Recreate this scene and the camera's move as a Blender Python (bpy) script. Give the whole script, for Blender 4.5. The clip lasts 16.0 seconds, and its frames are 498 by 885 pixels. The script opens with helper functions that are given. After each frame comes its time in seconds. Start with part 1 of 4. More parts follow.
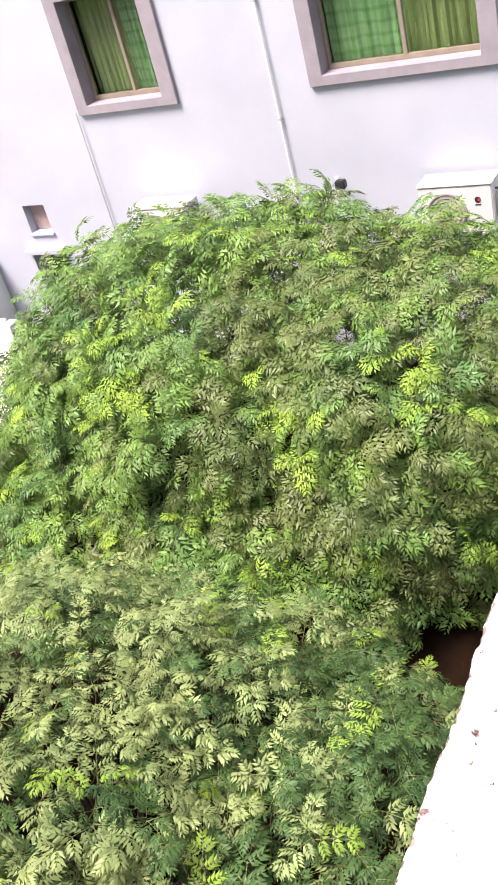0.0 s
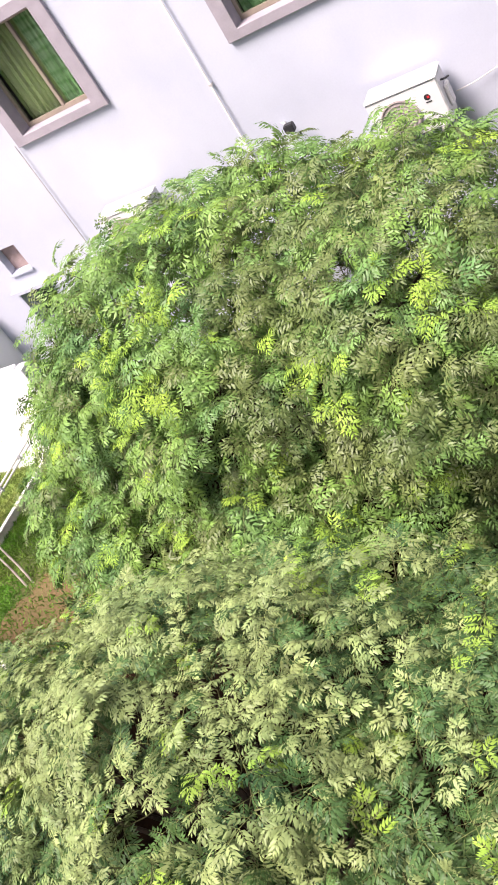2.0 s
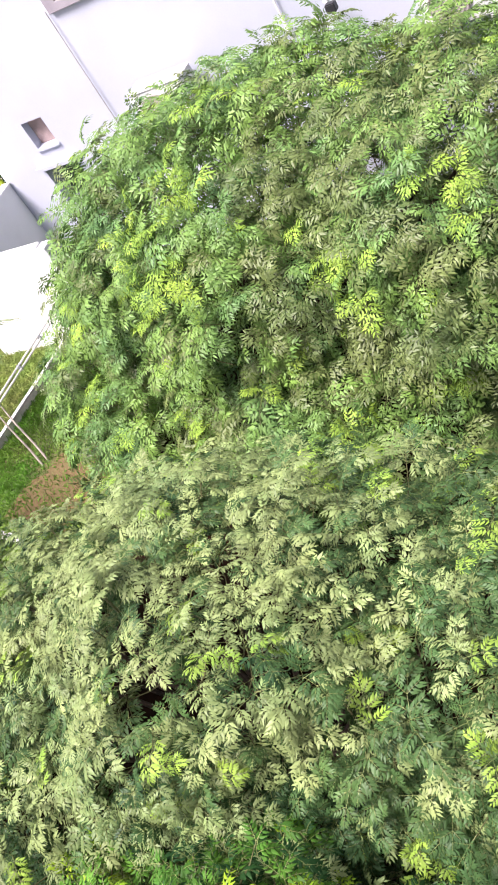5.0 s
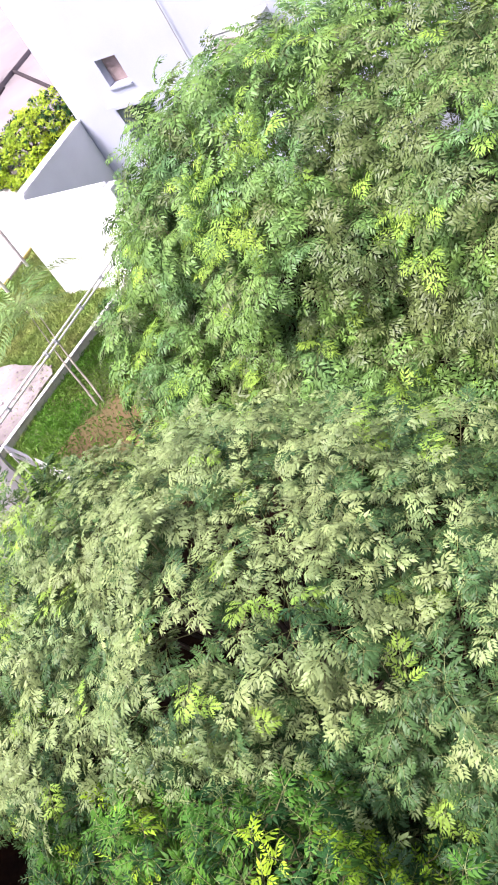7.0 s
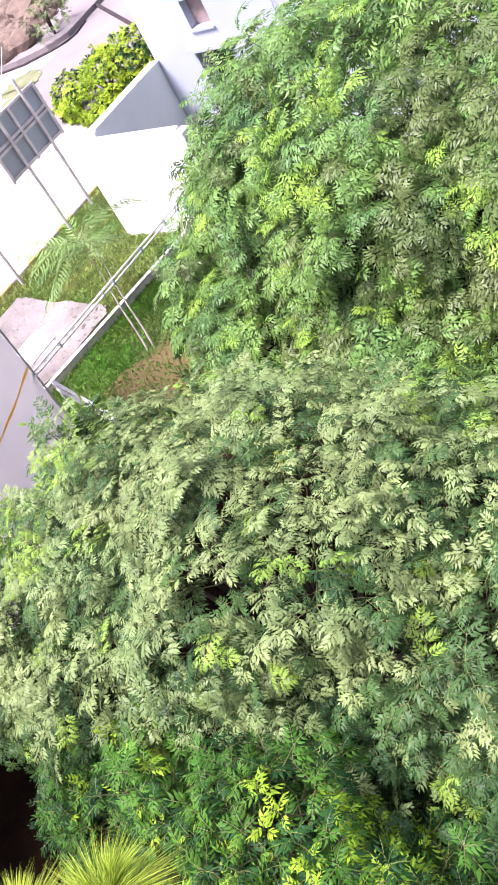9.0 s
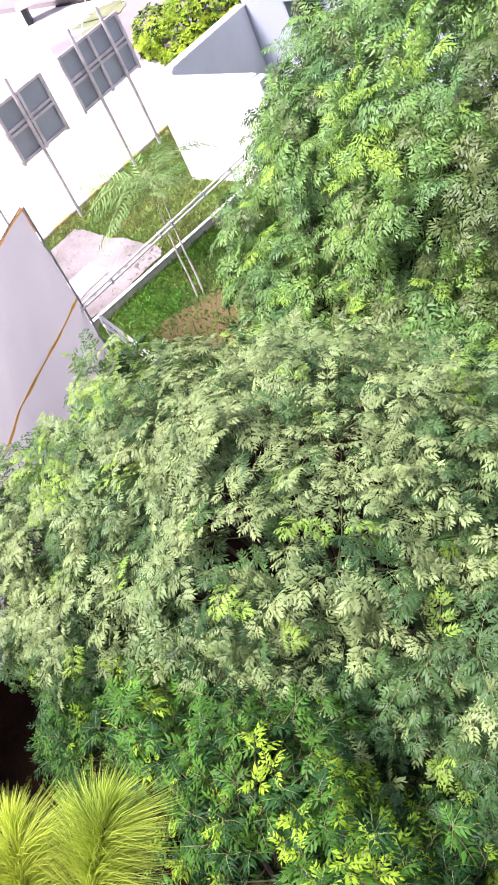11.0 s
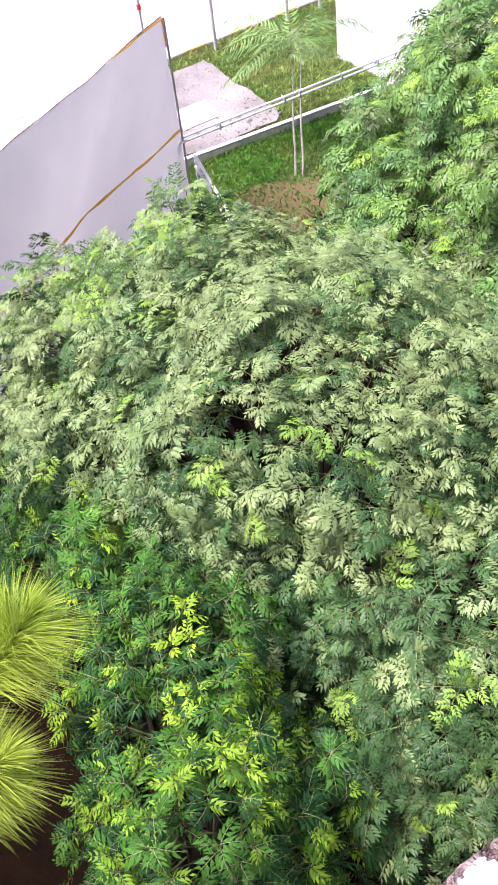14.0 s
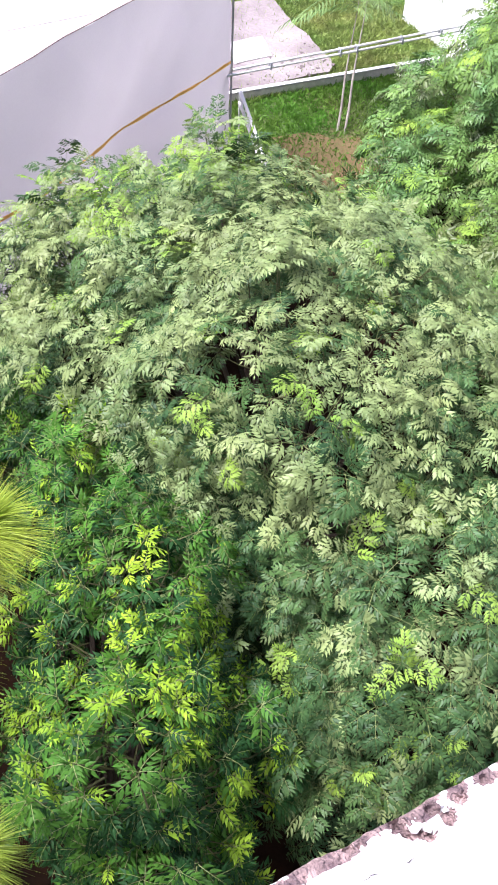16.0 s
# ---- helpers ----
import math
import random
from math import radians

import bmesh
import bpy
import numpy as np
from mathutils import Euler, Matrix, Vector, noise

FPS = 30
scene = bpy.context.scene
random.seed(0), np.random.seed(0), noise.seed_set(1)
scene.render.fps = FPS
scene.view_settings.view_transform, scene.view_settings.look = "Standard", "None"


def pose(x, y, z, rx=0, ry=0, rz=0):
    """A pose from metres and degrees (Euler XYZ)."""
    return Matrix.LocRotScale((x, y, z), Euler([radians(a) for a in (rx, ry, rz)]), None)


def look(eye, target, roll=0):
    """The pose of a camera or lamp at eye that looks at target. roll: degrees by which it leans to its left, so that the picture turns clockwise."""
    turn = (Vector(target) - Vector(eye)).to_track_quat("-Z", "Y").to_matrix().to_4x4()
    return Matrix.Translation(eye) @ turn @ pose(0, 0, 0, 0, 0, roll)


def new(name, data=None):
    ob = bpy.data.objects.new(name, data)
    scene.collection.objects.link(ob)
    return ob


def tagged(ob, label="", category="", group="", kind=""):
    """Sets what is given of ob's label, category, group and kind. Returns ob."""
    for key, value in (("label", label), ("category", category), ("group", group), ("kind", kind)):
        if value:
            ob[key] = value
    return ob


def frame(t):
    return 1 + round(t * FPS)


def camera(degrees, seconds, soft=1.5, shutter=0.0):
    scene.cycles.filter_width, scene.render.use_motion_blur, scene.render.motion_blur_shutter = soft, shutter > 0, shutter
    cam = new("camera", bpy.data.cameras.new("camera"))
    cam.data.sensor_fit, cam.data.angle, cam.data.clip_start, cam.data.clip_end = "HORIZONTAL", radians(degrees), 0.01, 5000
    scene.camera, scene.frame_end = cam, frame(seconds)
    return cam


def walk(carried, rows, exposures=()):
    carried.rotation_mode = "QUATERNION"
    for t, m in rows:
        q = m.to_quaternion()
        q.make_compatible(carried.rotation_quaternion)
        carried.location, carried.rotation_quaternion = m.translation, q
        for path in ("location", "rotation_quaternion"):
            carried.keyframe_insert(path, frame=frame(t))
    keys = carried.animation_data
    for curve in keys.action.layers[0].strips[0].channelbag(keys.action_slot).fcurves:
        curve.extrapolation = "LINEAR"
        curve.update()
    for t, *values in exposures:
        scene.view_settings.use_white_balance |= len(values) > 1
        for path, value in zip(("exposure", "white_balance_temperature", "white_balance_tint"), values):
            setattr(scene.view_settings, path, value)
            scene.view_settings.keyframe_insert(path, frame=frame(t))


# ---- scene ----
cam = camera(28.58, 16.0, soft=1.8)
PATH = [
    (0.0, pose(6.243, -10.953, 6.861, 56.45, 13.67, 25.51)),
    (0.5, pose(6.243, -10.953, 6.861, 54.39, 13.85, 24.34)),
    (1.0, pose(6.243, -10.953, 6.861, 52.36, 23.60, 19.84)),
    (1.5, pose(6.243, -10.953, 6.861, 52.12, 26.89, 18.56)),
    (2.0, pose(6.243, -10.953, 6.861, 51.00, 29.80, 15.93)),
    (2.5, pose(6.243, -10.953, 6.861, 48.60, 32.23, 12.73)),
    (3.0, pose(6.243, -10.953, 6.861, 48.10, 31.78, 12.55)),
    (3.5, pose(6.243, -10.953, 6.861, 46.96, 29.59, 15.14)),
    (3.7, pose(6.243, -10.953, 6.861, 46.84, 29.08, 15.75)),
    (5.8, pose(6.243, -10.953, 6.861, 45.79, 27.75, 21.51)),
    (6.0, pose(6.243, -10.953, 6.861, 45.77, 27.71, 22.10)),
    (6.5, pose(6.243, -10.953, 6.861, 46.27, 27.64, 23.74)),
    (7.0, pose(6.243, -10.953, 6.861, 45.99, 27.48, 24.69)),
    (7.5, pose(6.243, -10.953, 6.861, 45.79, 27.40, 26.04)),
    (8.0, pose(6.243, -10.953, 6.861, 45.95, 25.74, 28.46)),
    (8.5, pose(6.243, -10.953, 6.861, 46.04, 25.14, 29.72)),
    (9.0, pose(6.243, -10.953, 6.861, 46.39, 24.99, 31.26)),
    (9.5, pose(6.243, -10.953, 6.861, 46.07, 24.39, 32.58)),
    (9.7, pose(6.243, -10.953, 6.861, 46.48, 23.98, 33.83)),
    (11.8, pose(6.172, -10.978, 6.811, 46.10, 18.40, 39.95)),
    (12.0, pose(6.172, -10.978, 6.811, 45.65, 17.53, 40.71)),
    (12.5, pose(6.172, -10.978, 6.811, 45.26, 12.94, 45.80)),
    (13.0, pose(6.172, -10.978, 6.811, 45.13, 8.87, 50.17)),
    (13.5, pose(6.172, -10.978, 6.811, 44.62, 6.37, 53.09)),
    (14.0, pose(6.172, -10.978, 6.811, 43.96, 5.69, 54.92)),
    (14.5, pose(6.172, -10.978, 6.811, 43.84, 4.39, 56.58)),
    (15.0, pose(6.172, -10.978, 6.811, 43.09, 2.76, 58.38)),
    (15.5, pose(6.172, -10.978, 6.811, 42.85, 1.49, 60.40)),
    (16.0, pose(6.172, -10.978, 6.811, 41.10, -2.18, 62.29)),
]
walk(cam, PATH, exposures=[(0.0, 1.20, 6850, 20), (0.5, 0.94, 6500, 17), (1.0, 0.94, 6200, 3), (1.5, 1.23, 6800, 22), (2.0, 1.25, 6800, 22), (3.0, 1.25, 6850, 20), (6.0, 1.32, 6250, 24), (12.0, 1.30, 6000, 22), (16.0, 1.26, 5850, 21)])

# ---- sky and sun ----
world = bpy.data.worlds.new("overcast_sky")
scene.world = world
world.use_nodes = True
wn = world.node_tree.nodes
sky = wn.new("ShaderNodeTexSky")
sky.sky_type = "NISHITA"
sky.sun_disc = False
sky.sun_elevation = radians(62)
sky.sun_rotation = radians(210)
sky.air_density, sky.dust_density, sky.ozone_density = 1.0, 4.0, 1.0
wn["Background"].inputs["Strength"].default_value = 0.075
world.node_tree.links.new(sky.outputs["Color"], wn["Background"].inputs["Color"])
sun = new("sun", bpy.data.lights.new("sun", "SUN"))
sun.data.energy, sun.data.angle, sun.data.color = 4.0, radians(26), (1.0, 0.96, 0.90)
sun.matrix_world = look((-5, -11.5, 19), (0, -3, 0))


# ---- materials ----
def material(name, color, rough=0.8, vary=0.15, scale=6.0, fine=60.0, bump=0.15, spec=0.4, metal=0.0, second=None, island=0.0, spread=(0.0, 1.0)):
    """Principled surface with variation at two scales and a fine relief."""
    m = bpy.data.materials.new(name)
    m.use_nodes = True
    n, l = m.node_tree.nodes, m.node_tree.links
    b = n["Principled BSDF"]
    b.inputs["Roughness"].default_value = rough
    b.inputs["Specular IOR Level"].default_value = spec
    b.inputs["Metallic"].default_value = metal
    co = n.new("ShaderNodeTexCoord")
    big, small = n.new("ShaderNodeTexNoise"), n.new("ShaderNodeTexNoise")
    big.inputs["Scale"].default_value, small.inputs["Scale"].default_value = scale, fine
    big.inputs["Detail"].default_value, small.inputs["Detail"].default_value = 5.0, 3.0
    for t in (big, small):
        l.new(co.outputs["Object"], t.inputs["Vector"])
    mix = n.new("ShaderNodeMix")
    mix.data_type = "RGBA"
    other = second or tuple(max(0.0, c * (1 - 2 * vary)) for c in color)
    mix.inputs[6].default_value, mix.inputs[7].default_value = (*color, 1), (*other, 1)
    ramp = n.new("ShaderNodeValToRGB")
    ramp.color_ramp.elements[0].position, ramp.color_ramp.elements[1].position = 0.35, 0.7
    l.new(big.outputs["Fac"], ramp.inputs["Fac"])
    l.new(ramp.outputs["Color"], mix.inputs[0])
    hsv = n.new("ShaderNodeHueSaturation")
    mr = n.new("ShaderNodeMapRange")
    mr.inputs[1].default_value, mr.inputs[2].default_value = spread
    mr.inputs[3].default_value, mr.inputs[4].default_value = 1 - vary, 1 + vary
    l.new(small.outputs["Fac"], mr.inputs[0])
    l.new(mr.outputs[0], hsv.inputs["Value"])
    l.new(mix.outputs[2], hsv.inputs["Color"])
    out = hsv.outputs["Color"]
    if island:
        geo = n.new("ShaderNodeNewGeometry")
        h2 = n.new("ShaderNodeHueSaturation")
        m2 = n.new("ShaderNodeMapRange")
        m2.inputs[3].default_value, m2.inputs[4].default_value = 1 - island, 1 + island
        l.new(geo.outputs["Random Per Island"], m2.inputs[0])
        l.new(m2.outputs[0], h2.inputs["Value"])
        l.new(out, h2.inputs["Color"])
        out = h2.outputs["Color"]
    l.new(out, b.inputs["Base Color"])
    if bump:
        bp = n.new("ShaderNodeBump")
        bp.inputs["Strength"].default_value, bp.inputs["Distance"].default_value = bump, 0.01
        l.new(small.outputs["Fac"], bp.inputs["Height"])
        l.new(bp.outputs["Normal"], b.inputs["Normal"])
    return m


def leaf_material(name, color, second, rough=0.45, through_light=0.14, spec=0.3):
    """Thin surface that lets some light through; colour drifts over it and from piece to piece."""
    m = material(name, color, rough=rough, vary=0.3, scale=1.6, fine=5.5, bump=0.0, spec=spec, second=second, island=0.16, spread=(0.3, 0.7))
    n, l = m.node_tree.nodes, m.node_tree.links
    b, out = n["Principled BSDF"], n["Material Output"]
    tr, mix = n.new("ShaderNodeBsdfTranslucent"), n.new("ShaderNodeMixShader")
    src = b.inputs["Base Color"].links[0].from_socket
    l.new(src, tr.inputs["Color"])
    mix.inputs[0].default_value = through_light
    l.new(b.outputs[0], mix.inputs[1])
    l.new(tr.outputs[0], mix.inputs[2])
    l.new(mix.outputs[0], out.inputs["Surface"])
    return m


def thin_sheet(name, color, rough, through_light):
    """Plastic sheeting that lets part of the daylight through."""
    m = material(name, color, rough, 0.04, 0.8, 60, 0.1)
    n, l = m.node_tree.nodes, m.node_tree.links
    b, out = n["Principled BSDF"], n["Material Output"]
    tr, mix = n.new("ShaderNodeBsdfTranslucent"), n.new("ShaderNodeMixShader")
    l.new(b.inputs["Base Color"].links[0].from_socket, tr.inputs["Color"])
    mix.inputs[0].default_value = through_light
    l.new(b.outputs[0], mix.inputs[1])
    l.new(tr.outputs[0], mix.inputs[2])
    l.new(mix.outputs[0], out.inputs["Surface"])
    return m


def glass_material(name):
    m = bpy.data.materials.new(name)
    m.use_nodes = True
    b = m.node_tree.nodes["Principled BSDF"]
    b.inputs["Base Color"].default_value = (0.75, 0.85, 0.75, 1)
    b.inputs["Roughness"].default_value = 0.08
    b.inputs["Transmission Weight"].default_value = 1.0
    b.inputs["IOR"].default_value = 1.2
    return m


PLASTER = material("white_plaster", (0.495, 0.52, 0.605), 0.9, 0.05, 0.9, 40, 0.15, second=(0.43, 0.455, 0.54))
# Kept dark so that the added blocking wall bounces little light.
BLOCKER_WALL = material("dark_blocker_render", (0.26, 0.25, 0.24), 0.95, 0.15, 0.8, 30, 0.3)
PAINT_WALL = material("white_boundary_paint", (0.82, 0.82, 0.84), 0.85, 0.05, 1.5, 50, 0.15)
GREY_PAINT = material("grey_surround_paint", (0.33, 0.30, 0.34), 0.8, 0.08, 5, 60, 0.2)
FRAME = material("brown_aluminium", (0.30, 0.25, 0.20), 0.5, 0.1, 8, 90, 0.05)
GLASS = glass_material("window_glass")


def plaid(name, color, dark):
    """Woven cloth with a check of darker bands."""
    m = material(name, color, 0.9, 0.10, 4, 40, 0.1)
    n, l = m.node_tree.nodes, m.node_tree.links
    b = n["Principled BSDF"]
    src = b.inputs["Base Color"].links[0].from_socket
    co = n["Texture Coordinate"]
    mix = n.new("ShaderNodeMix")
    mix.data_type = "RGBA"
    mix.inputs[7].default_value = (*dark, 1)
    total = None
    for axis, scale in (("Z", 2.1), ("X", 1.7)):
        w = n.new("ShaderNodeTexWave")
        w.bands_direction = axis
        w.inputs["Scale"].default_value, w.inputs["Distortion"].default_value = scale, 2.5
        l.new(co.outputs["Object"], w.inputs["Vector"])
        r = n.new("ShaderNodeMapRange")
        r.inputs[1].default_value, r.inputs[2].default_value, r.inputs[4].default_value = 0.62, 0.95, 0.55
        l.new(w.outputs["Fac"], r.inputs[0])
        if total:
            add = n.new("ShaderNodeMath")
            add.operation = "ADD"
            l.new(total, add.inputs[0])
            l.new(r.outputs[0], add.inputs[1])
            total = add.outputs[0]
        else:
            total = r.outputs[0]
    l.new(total, mix.inputs[0])
    l.new(src, mix.inputs[6])
    l.new(mix.outputs[2], b.inputs["Base Color"])
    return m


CURTAIN = plaid("green_check_curtain", (0.46, 0.68, 0.40), (0.20, 0.40, 0.16))
CURTAIN_DARK = material("olive_curtain", (0.38, 0.44, 0.20), 0.9, 0.12, 3, 30, 0.1)
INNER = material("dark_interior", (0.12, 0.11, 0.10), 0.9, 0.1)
WHITE_METAL = material("white_enamel", (0.64, 0.64, 0.65), 0.75, 0.03, 3, 80, 0.02, spec=0.15)
DARK = material("black_plastic", (0.03, 0.03, 0.035), 0.5, 0.1)
GRILLE = material("grey_grille", (0.46, 0.40, 0.40), 0.6, 0.1)
GRILLE_WIRE = material("dull_brown_grey_wire", (0.27, 0.23, 0.23), 0.6, 0.1)
VENT_SHUTTER = material("brownish_shutter_paint", (0.40, 0.30, 0.29), 0.8, 0.12, 9, 60, 0.2)
RED = material("red_tape", (0.70, 0.04, 0.05), 0.6, 0.08)
CREAM = material("cream_insulation", (0.62, 0.56, 0.52), 0.9, 0.15, 6, 50, 0.4)
PIPE_W = material("white_pipe", (0.88, 0.84, 0.84), 0.5, 0.08, 4, 60, 0.05)
GALV = material("weathered_galvanised_steel", (0.52, 0.50, 0.50), 0.5, 0.15, 5, 50, 0.1, metal=0.3)
PINKISH = material("faded_pink_pole_paint", (0.78, 0.69, 0.69), 0.7, 0.15, 5, 60, 0.1)
BOARD = material("grey_sheet_metal", (0.40, 0.42, 0.45), 0.6, 0.1, 2, 40, 0.1)
CONCRETE = material("pale_concrete", (0.62, 0.58, 0.57), 0.95, 0.10, 0.7, 25, 0.3, second=(0.5, 0.46, 0.45))
SLAB = material("stained_concrete", (0.33, 0.285, 0.285), 0.95, 0.25, 1.3, 22, 0.8, second=(0.17, 0.14, 0.14))
LIME = material("whitewash", (0.80, 0.78, 0.77), 0.95, 0.06, 4, 40, 0.3)
GRIT = material("grey_grit", (0.19, 0.155, 0.155), 1.0, 0.2, 9, 60, 0.5)
KERB_Y = material("yellow_kerb_paint", (0.42, 0.33, 0.12), 0.9, 0.15, 6, 40, 0.3)
KERB_W = material("grey_kerb_paint", (0.45, 0.40, 0.38), 0.9, 0.15, 6, 40, 0.3)
SOIL = material("red_brown_soil", (0.15, 0.095, 0.045), 1.0, 0.2, 5, 40, 0.7, second=(0.11, 0.095, 0.035))
SHADE_SOIL = material("shade_soil", (0.018, 0.009, 0.005), 1.0, 0.3, 4, 30, 0.8, spec=0.03, second=(0.009, 0.006, 0.004))
TURF = material("grassy_ground", (0.055, 0.11, 0.02), 1.0, 0.2, 1.5, 30, 0.8, second=(0.10, 0.10, 0.035))
ROCK = material("brown_rock", (0.25, 0.18, 0.145), 0.95, 0.25, 2, 18, 0.8, second=(0.15, 0.105, 0.09))
TARP = thin_sheet("grey_tarpaulin", (0.64, 0.585, 0.625), 0.8, 0.32)
ORANGE = thin_sheet("rusty_orange_seam", (1.0, 0.60, 0.17), 0.8, 0.4)
BARK = material("grey_brown_bark", (0.065, 0.045, 0.033), 0.95, 0.2, 8, 60, 0.6)
MORTAR = material("pinkish_mortar", (0.46, 0.33, 0.31), 1.0, 0.25, 90, 400, 0.8, second=(0.12, 0.08, 0.09))
CRACK = material("dull_near_black", (0.06, 0.045, 0.05), 1.0, 0.2)
# Near tree pair: a dark copy for shaded leaves, a pale one for lit tops.
LEAF = leaf_material("dark_leaf", (0.065, 0.124, 0.036), (0.027, 0.071, 0.028), 0.42, 0.05, 0.16)
LEAF_OLIVE = leaf_material("pale_olive_leaf", (0.235, 0.295, 0.112), (0.13, 0.20, 0.072), 0.42, 0.05, 0.2)
LEAF_FRESH = leaf_material("fresh_leaf", (0.28, 0.42, 0.06), (0.19, 0.34, 0.06), 0.5, 0.22, 0.2)
TIP_LEAF = leaf_material("yellow_tip_leaf", (0.31, 0.47, 0.032), (0.19, 0.36, 0.026), 0.5, 0.2, 0.12)
SHRUB_LEAF = leaf_material("shrub_leaf", (0.074, 0.185, 0.02), (0.034, 0.105, 0.017), 0.5, 0.06, 0.12)
# Darker copy of the shrub leaf, coloured for shaded gaps in shrub and bush.
SHRUB_DARK = leaf_material("shaded_shrub_leaf", (0.024, 0.076, 0.018), (0.013, 0.046, 0.015), 0.5, 0.06, 0.12)
BUSH_LEAF = leaf_material("yellow_bush_leaf", (0.45, 0.57, 0.03), (0.28, 0.42, 0.03), 0.5, 0.3)
LEAF_FAR = leaf_material("light_mature_leaf", (0.15, 0.262, 0.052), (0.08, 0.175, 0.055), 0.45, 0.07)
LEAF_FAR_OLIVE = leaf_material("shaded_olive_leaf", (0.13, 0.17, 0.053), (0.074, 0.12, 0.037), 0.45, 0.06)
STALK = material("yellow_green_stalk", (0.21, 0.26, 0.08), 0.6, 0.15, 6, 40, 0.0)
TWIG = material("green_brown_twig", (0.13, 0.13, 0.05), 0.8, 0.2, 6, 40, 0.0)
SAPLING_BARK = material("pale_smooth_bark", (0.42, 0.37, 0.32), 0.8, 0.2, 9, 60, 0.2)
FERN_LEAF = leaf_material("fern_leaf", (0.23, 0.34, 0.11), (0.16, 0.27, 0.08), 0.6, 0.2)
NEEDLE = leaf_material("pine_needle", (0.48, 0.55, 0.07), (0.26, 0.42, 0.04), 0.5, 0.25)
GRASS = leaf_material("grass_blade", (0.10, 0.26, 0.026), (0.175, 0.28, 0.045), 0.6, 0.3)
GRASS_DRY = leaf_material("dry_grass_blade", (0.34, 0.38, 0.12), (0.22, 0.34, 0.08), 0.6, 0.3)
WALL_TOP = material("worn_pinkish_render", (0.86, 0.75, 0.76), 0.95, 0.15, 9, 45, 0.6, second=(0.62, 0.52, 0.53))
DRIVE = material("pinkish_drive_concrete", (0.31, 0.265, 0.275), 0.95, 0.1, 0.6, 25, 0.3, second=(0.24, 0.205, 0.21))
VERGE = material("dusty_dry_verge", (0.26, 0.26, 0.15), 1.0, 0.25, 2.5, 25, 0.8, second=(0.17, 0.19, 0.09))


# ---- mesh helpers ----
def part(name, bm, mat, parent=None, label=""):
    """Links a bmesh as one mesh object under a thing or a part."""
    me = bpy.data.meshes.new(name)
    bm.to_mesh(me)
    bm.free()
    for m in (mat if isinstance(mat, (list, tuple)) else [mat]):
        me.materials.append(m)
    ob = new(name, me)
    ob.parent = parent
    if label:
        ob["label"] = label
    return ob


def thing(name, place, label, category, group="", kind=""):
    ob = new(name)
    ob.location = place
    ob.empty_display_size = 0.1
    return tagged(ob, label, category, group, kind)


def box(bm, lo, hi, bevel=0.0, turn=0.0):
    """A box from corner to corner, bevelled, turned about its own upright axis."""
    mid = (Vector(lo) + Vector(hi)) / 2
    size = [abs(b - a) for a, b in zip(lo, hi)]
    r = bmesh.ops.create_cube(bm, size=1.0, matrix=Matrix.Translation(mid) @ Matrix.Rotation(turn, 4, "Z") @ Matrix.Diagonal((*size, 1)))
    if bevel:
        edges = {e for v in r["verts"] for e in v.link_edges}
        bmesh.ops.bevel(bm, geom=list(edges), offset=bevel, segments=2, affect="EDGES", clamp_overlap=True)
    return bm


def tube(bm, points, radius, sides=10):
    """A round bar along points; radius may be a list."""
    pts = [Vector(p) for p in points]
    rings = []
    for i, p in enumerate(pts):
        d = (pts[min(i + 1, len(pts) - 1)] - pts[max(i - 1, 0)]).normalized()
        a = d.orthogonal().normalized()
        if abs(d.z) < 0.9:
            a = d.cross(Vector((0, 0, 1))).normalized()
        b = d.cross(a)
        r = radius[i] if isinstance(radius, (list, tuple)) else radius
        rings.append([bm.verts.new(p + r * (math.cos(2 * math.pi * k / sides) * a + math.sin(2 * math.pi * k / sides) * b)) for k in range(sides)])
    for q, w in zip(rings, rings[1:]):
        for k in range(sides):
            bm.faces.new((q[k], q[(k + 1) % sides], w[(k + 1) % sides], w[k]))
    bm.faces.new(rings[0][::-1])
    bm.faces.new(rings[-1])
    return bm


def boxed(name, lo, hi, mat, parent=None, bevel=0.004, label="", turn=0.0):
    return part(name, box(bmesh.new(), lo, hi, bevel, turn), mat, parent, label)


def bar(name, points, radius, mat, parent=None, sides=10, label=""):
    return part(name, tube(bmesh.new(), points, radius, sides), mat, parent, label)


def array_mesh(name, verts, faces, mats, slots, parent=None):
    """A mesh from arrays: vertices, triangles, and the material slot of each triangle."""
    me = bpy.data.meshes.new(name)
    me.vertices.add(len(verts))
    me.vertices.foreach_set("co", np.ascontiguousarray(verts, dtype=np.float32).ravel())
    me.loops.add(len(faces) * 3)
    me.loops.foreach_set("vertex_index", np.ascontiguousarray(faces, dtype=np.int32).ravel())
    me.polygons.add(len(faces))
    me.polygons.foreach_set("loop_start", np.arange(0, len(faces) * 3, 3, dtype=np.int32))
    me.polygons.foreach_set("loop_total", np.full(len(faces), 3, dtype=np.int32))
    for m in mats:
        me.materials.append(m)
    me.polygons.foreach_set("material_index", np.ascontiguousarray(slots, dtype=np.int32))
    me.update(calc_edges=True)
    ob = new(name, me)
    ob.parent = parent
    return ob


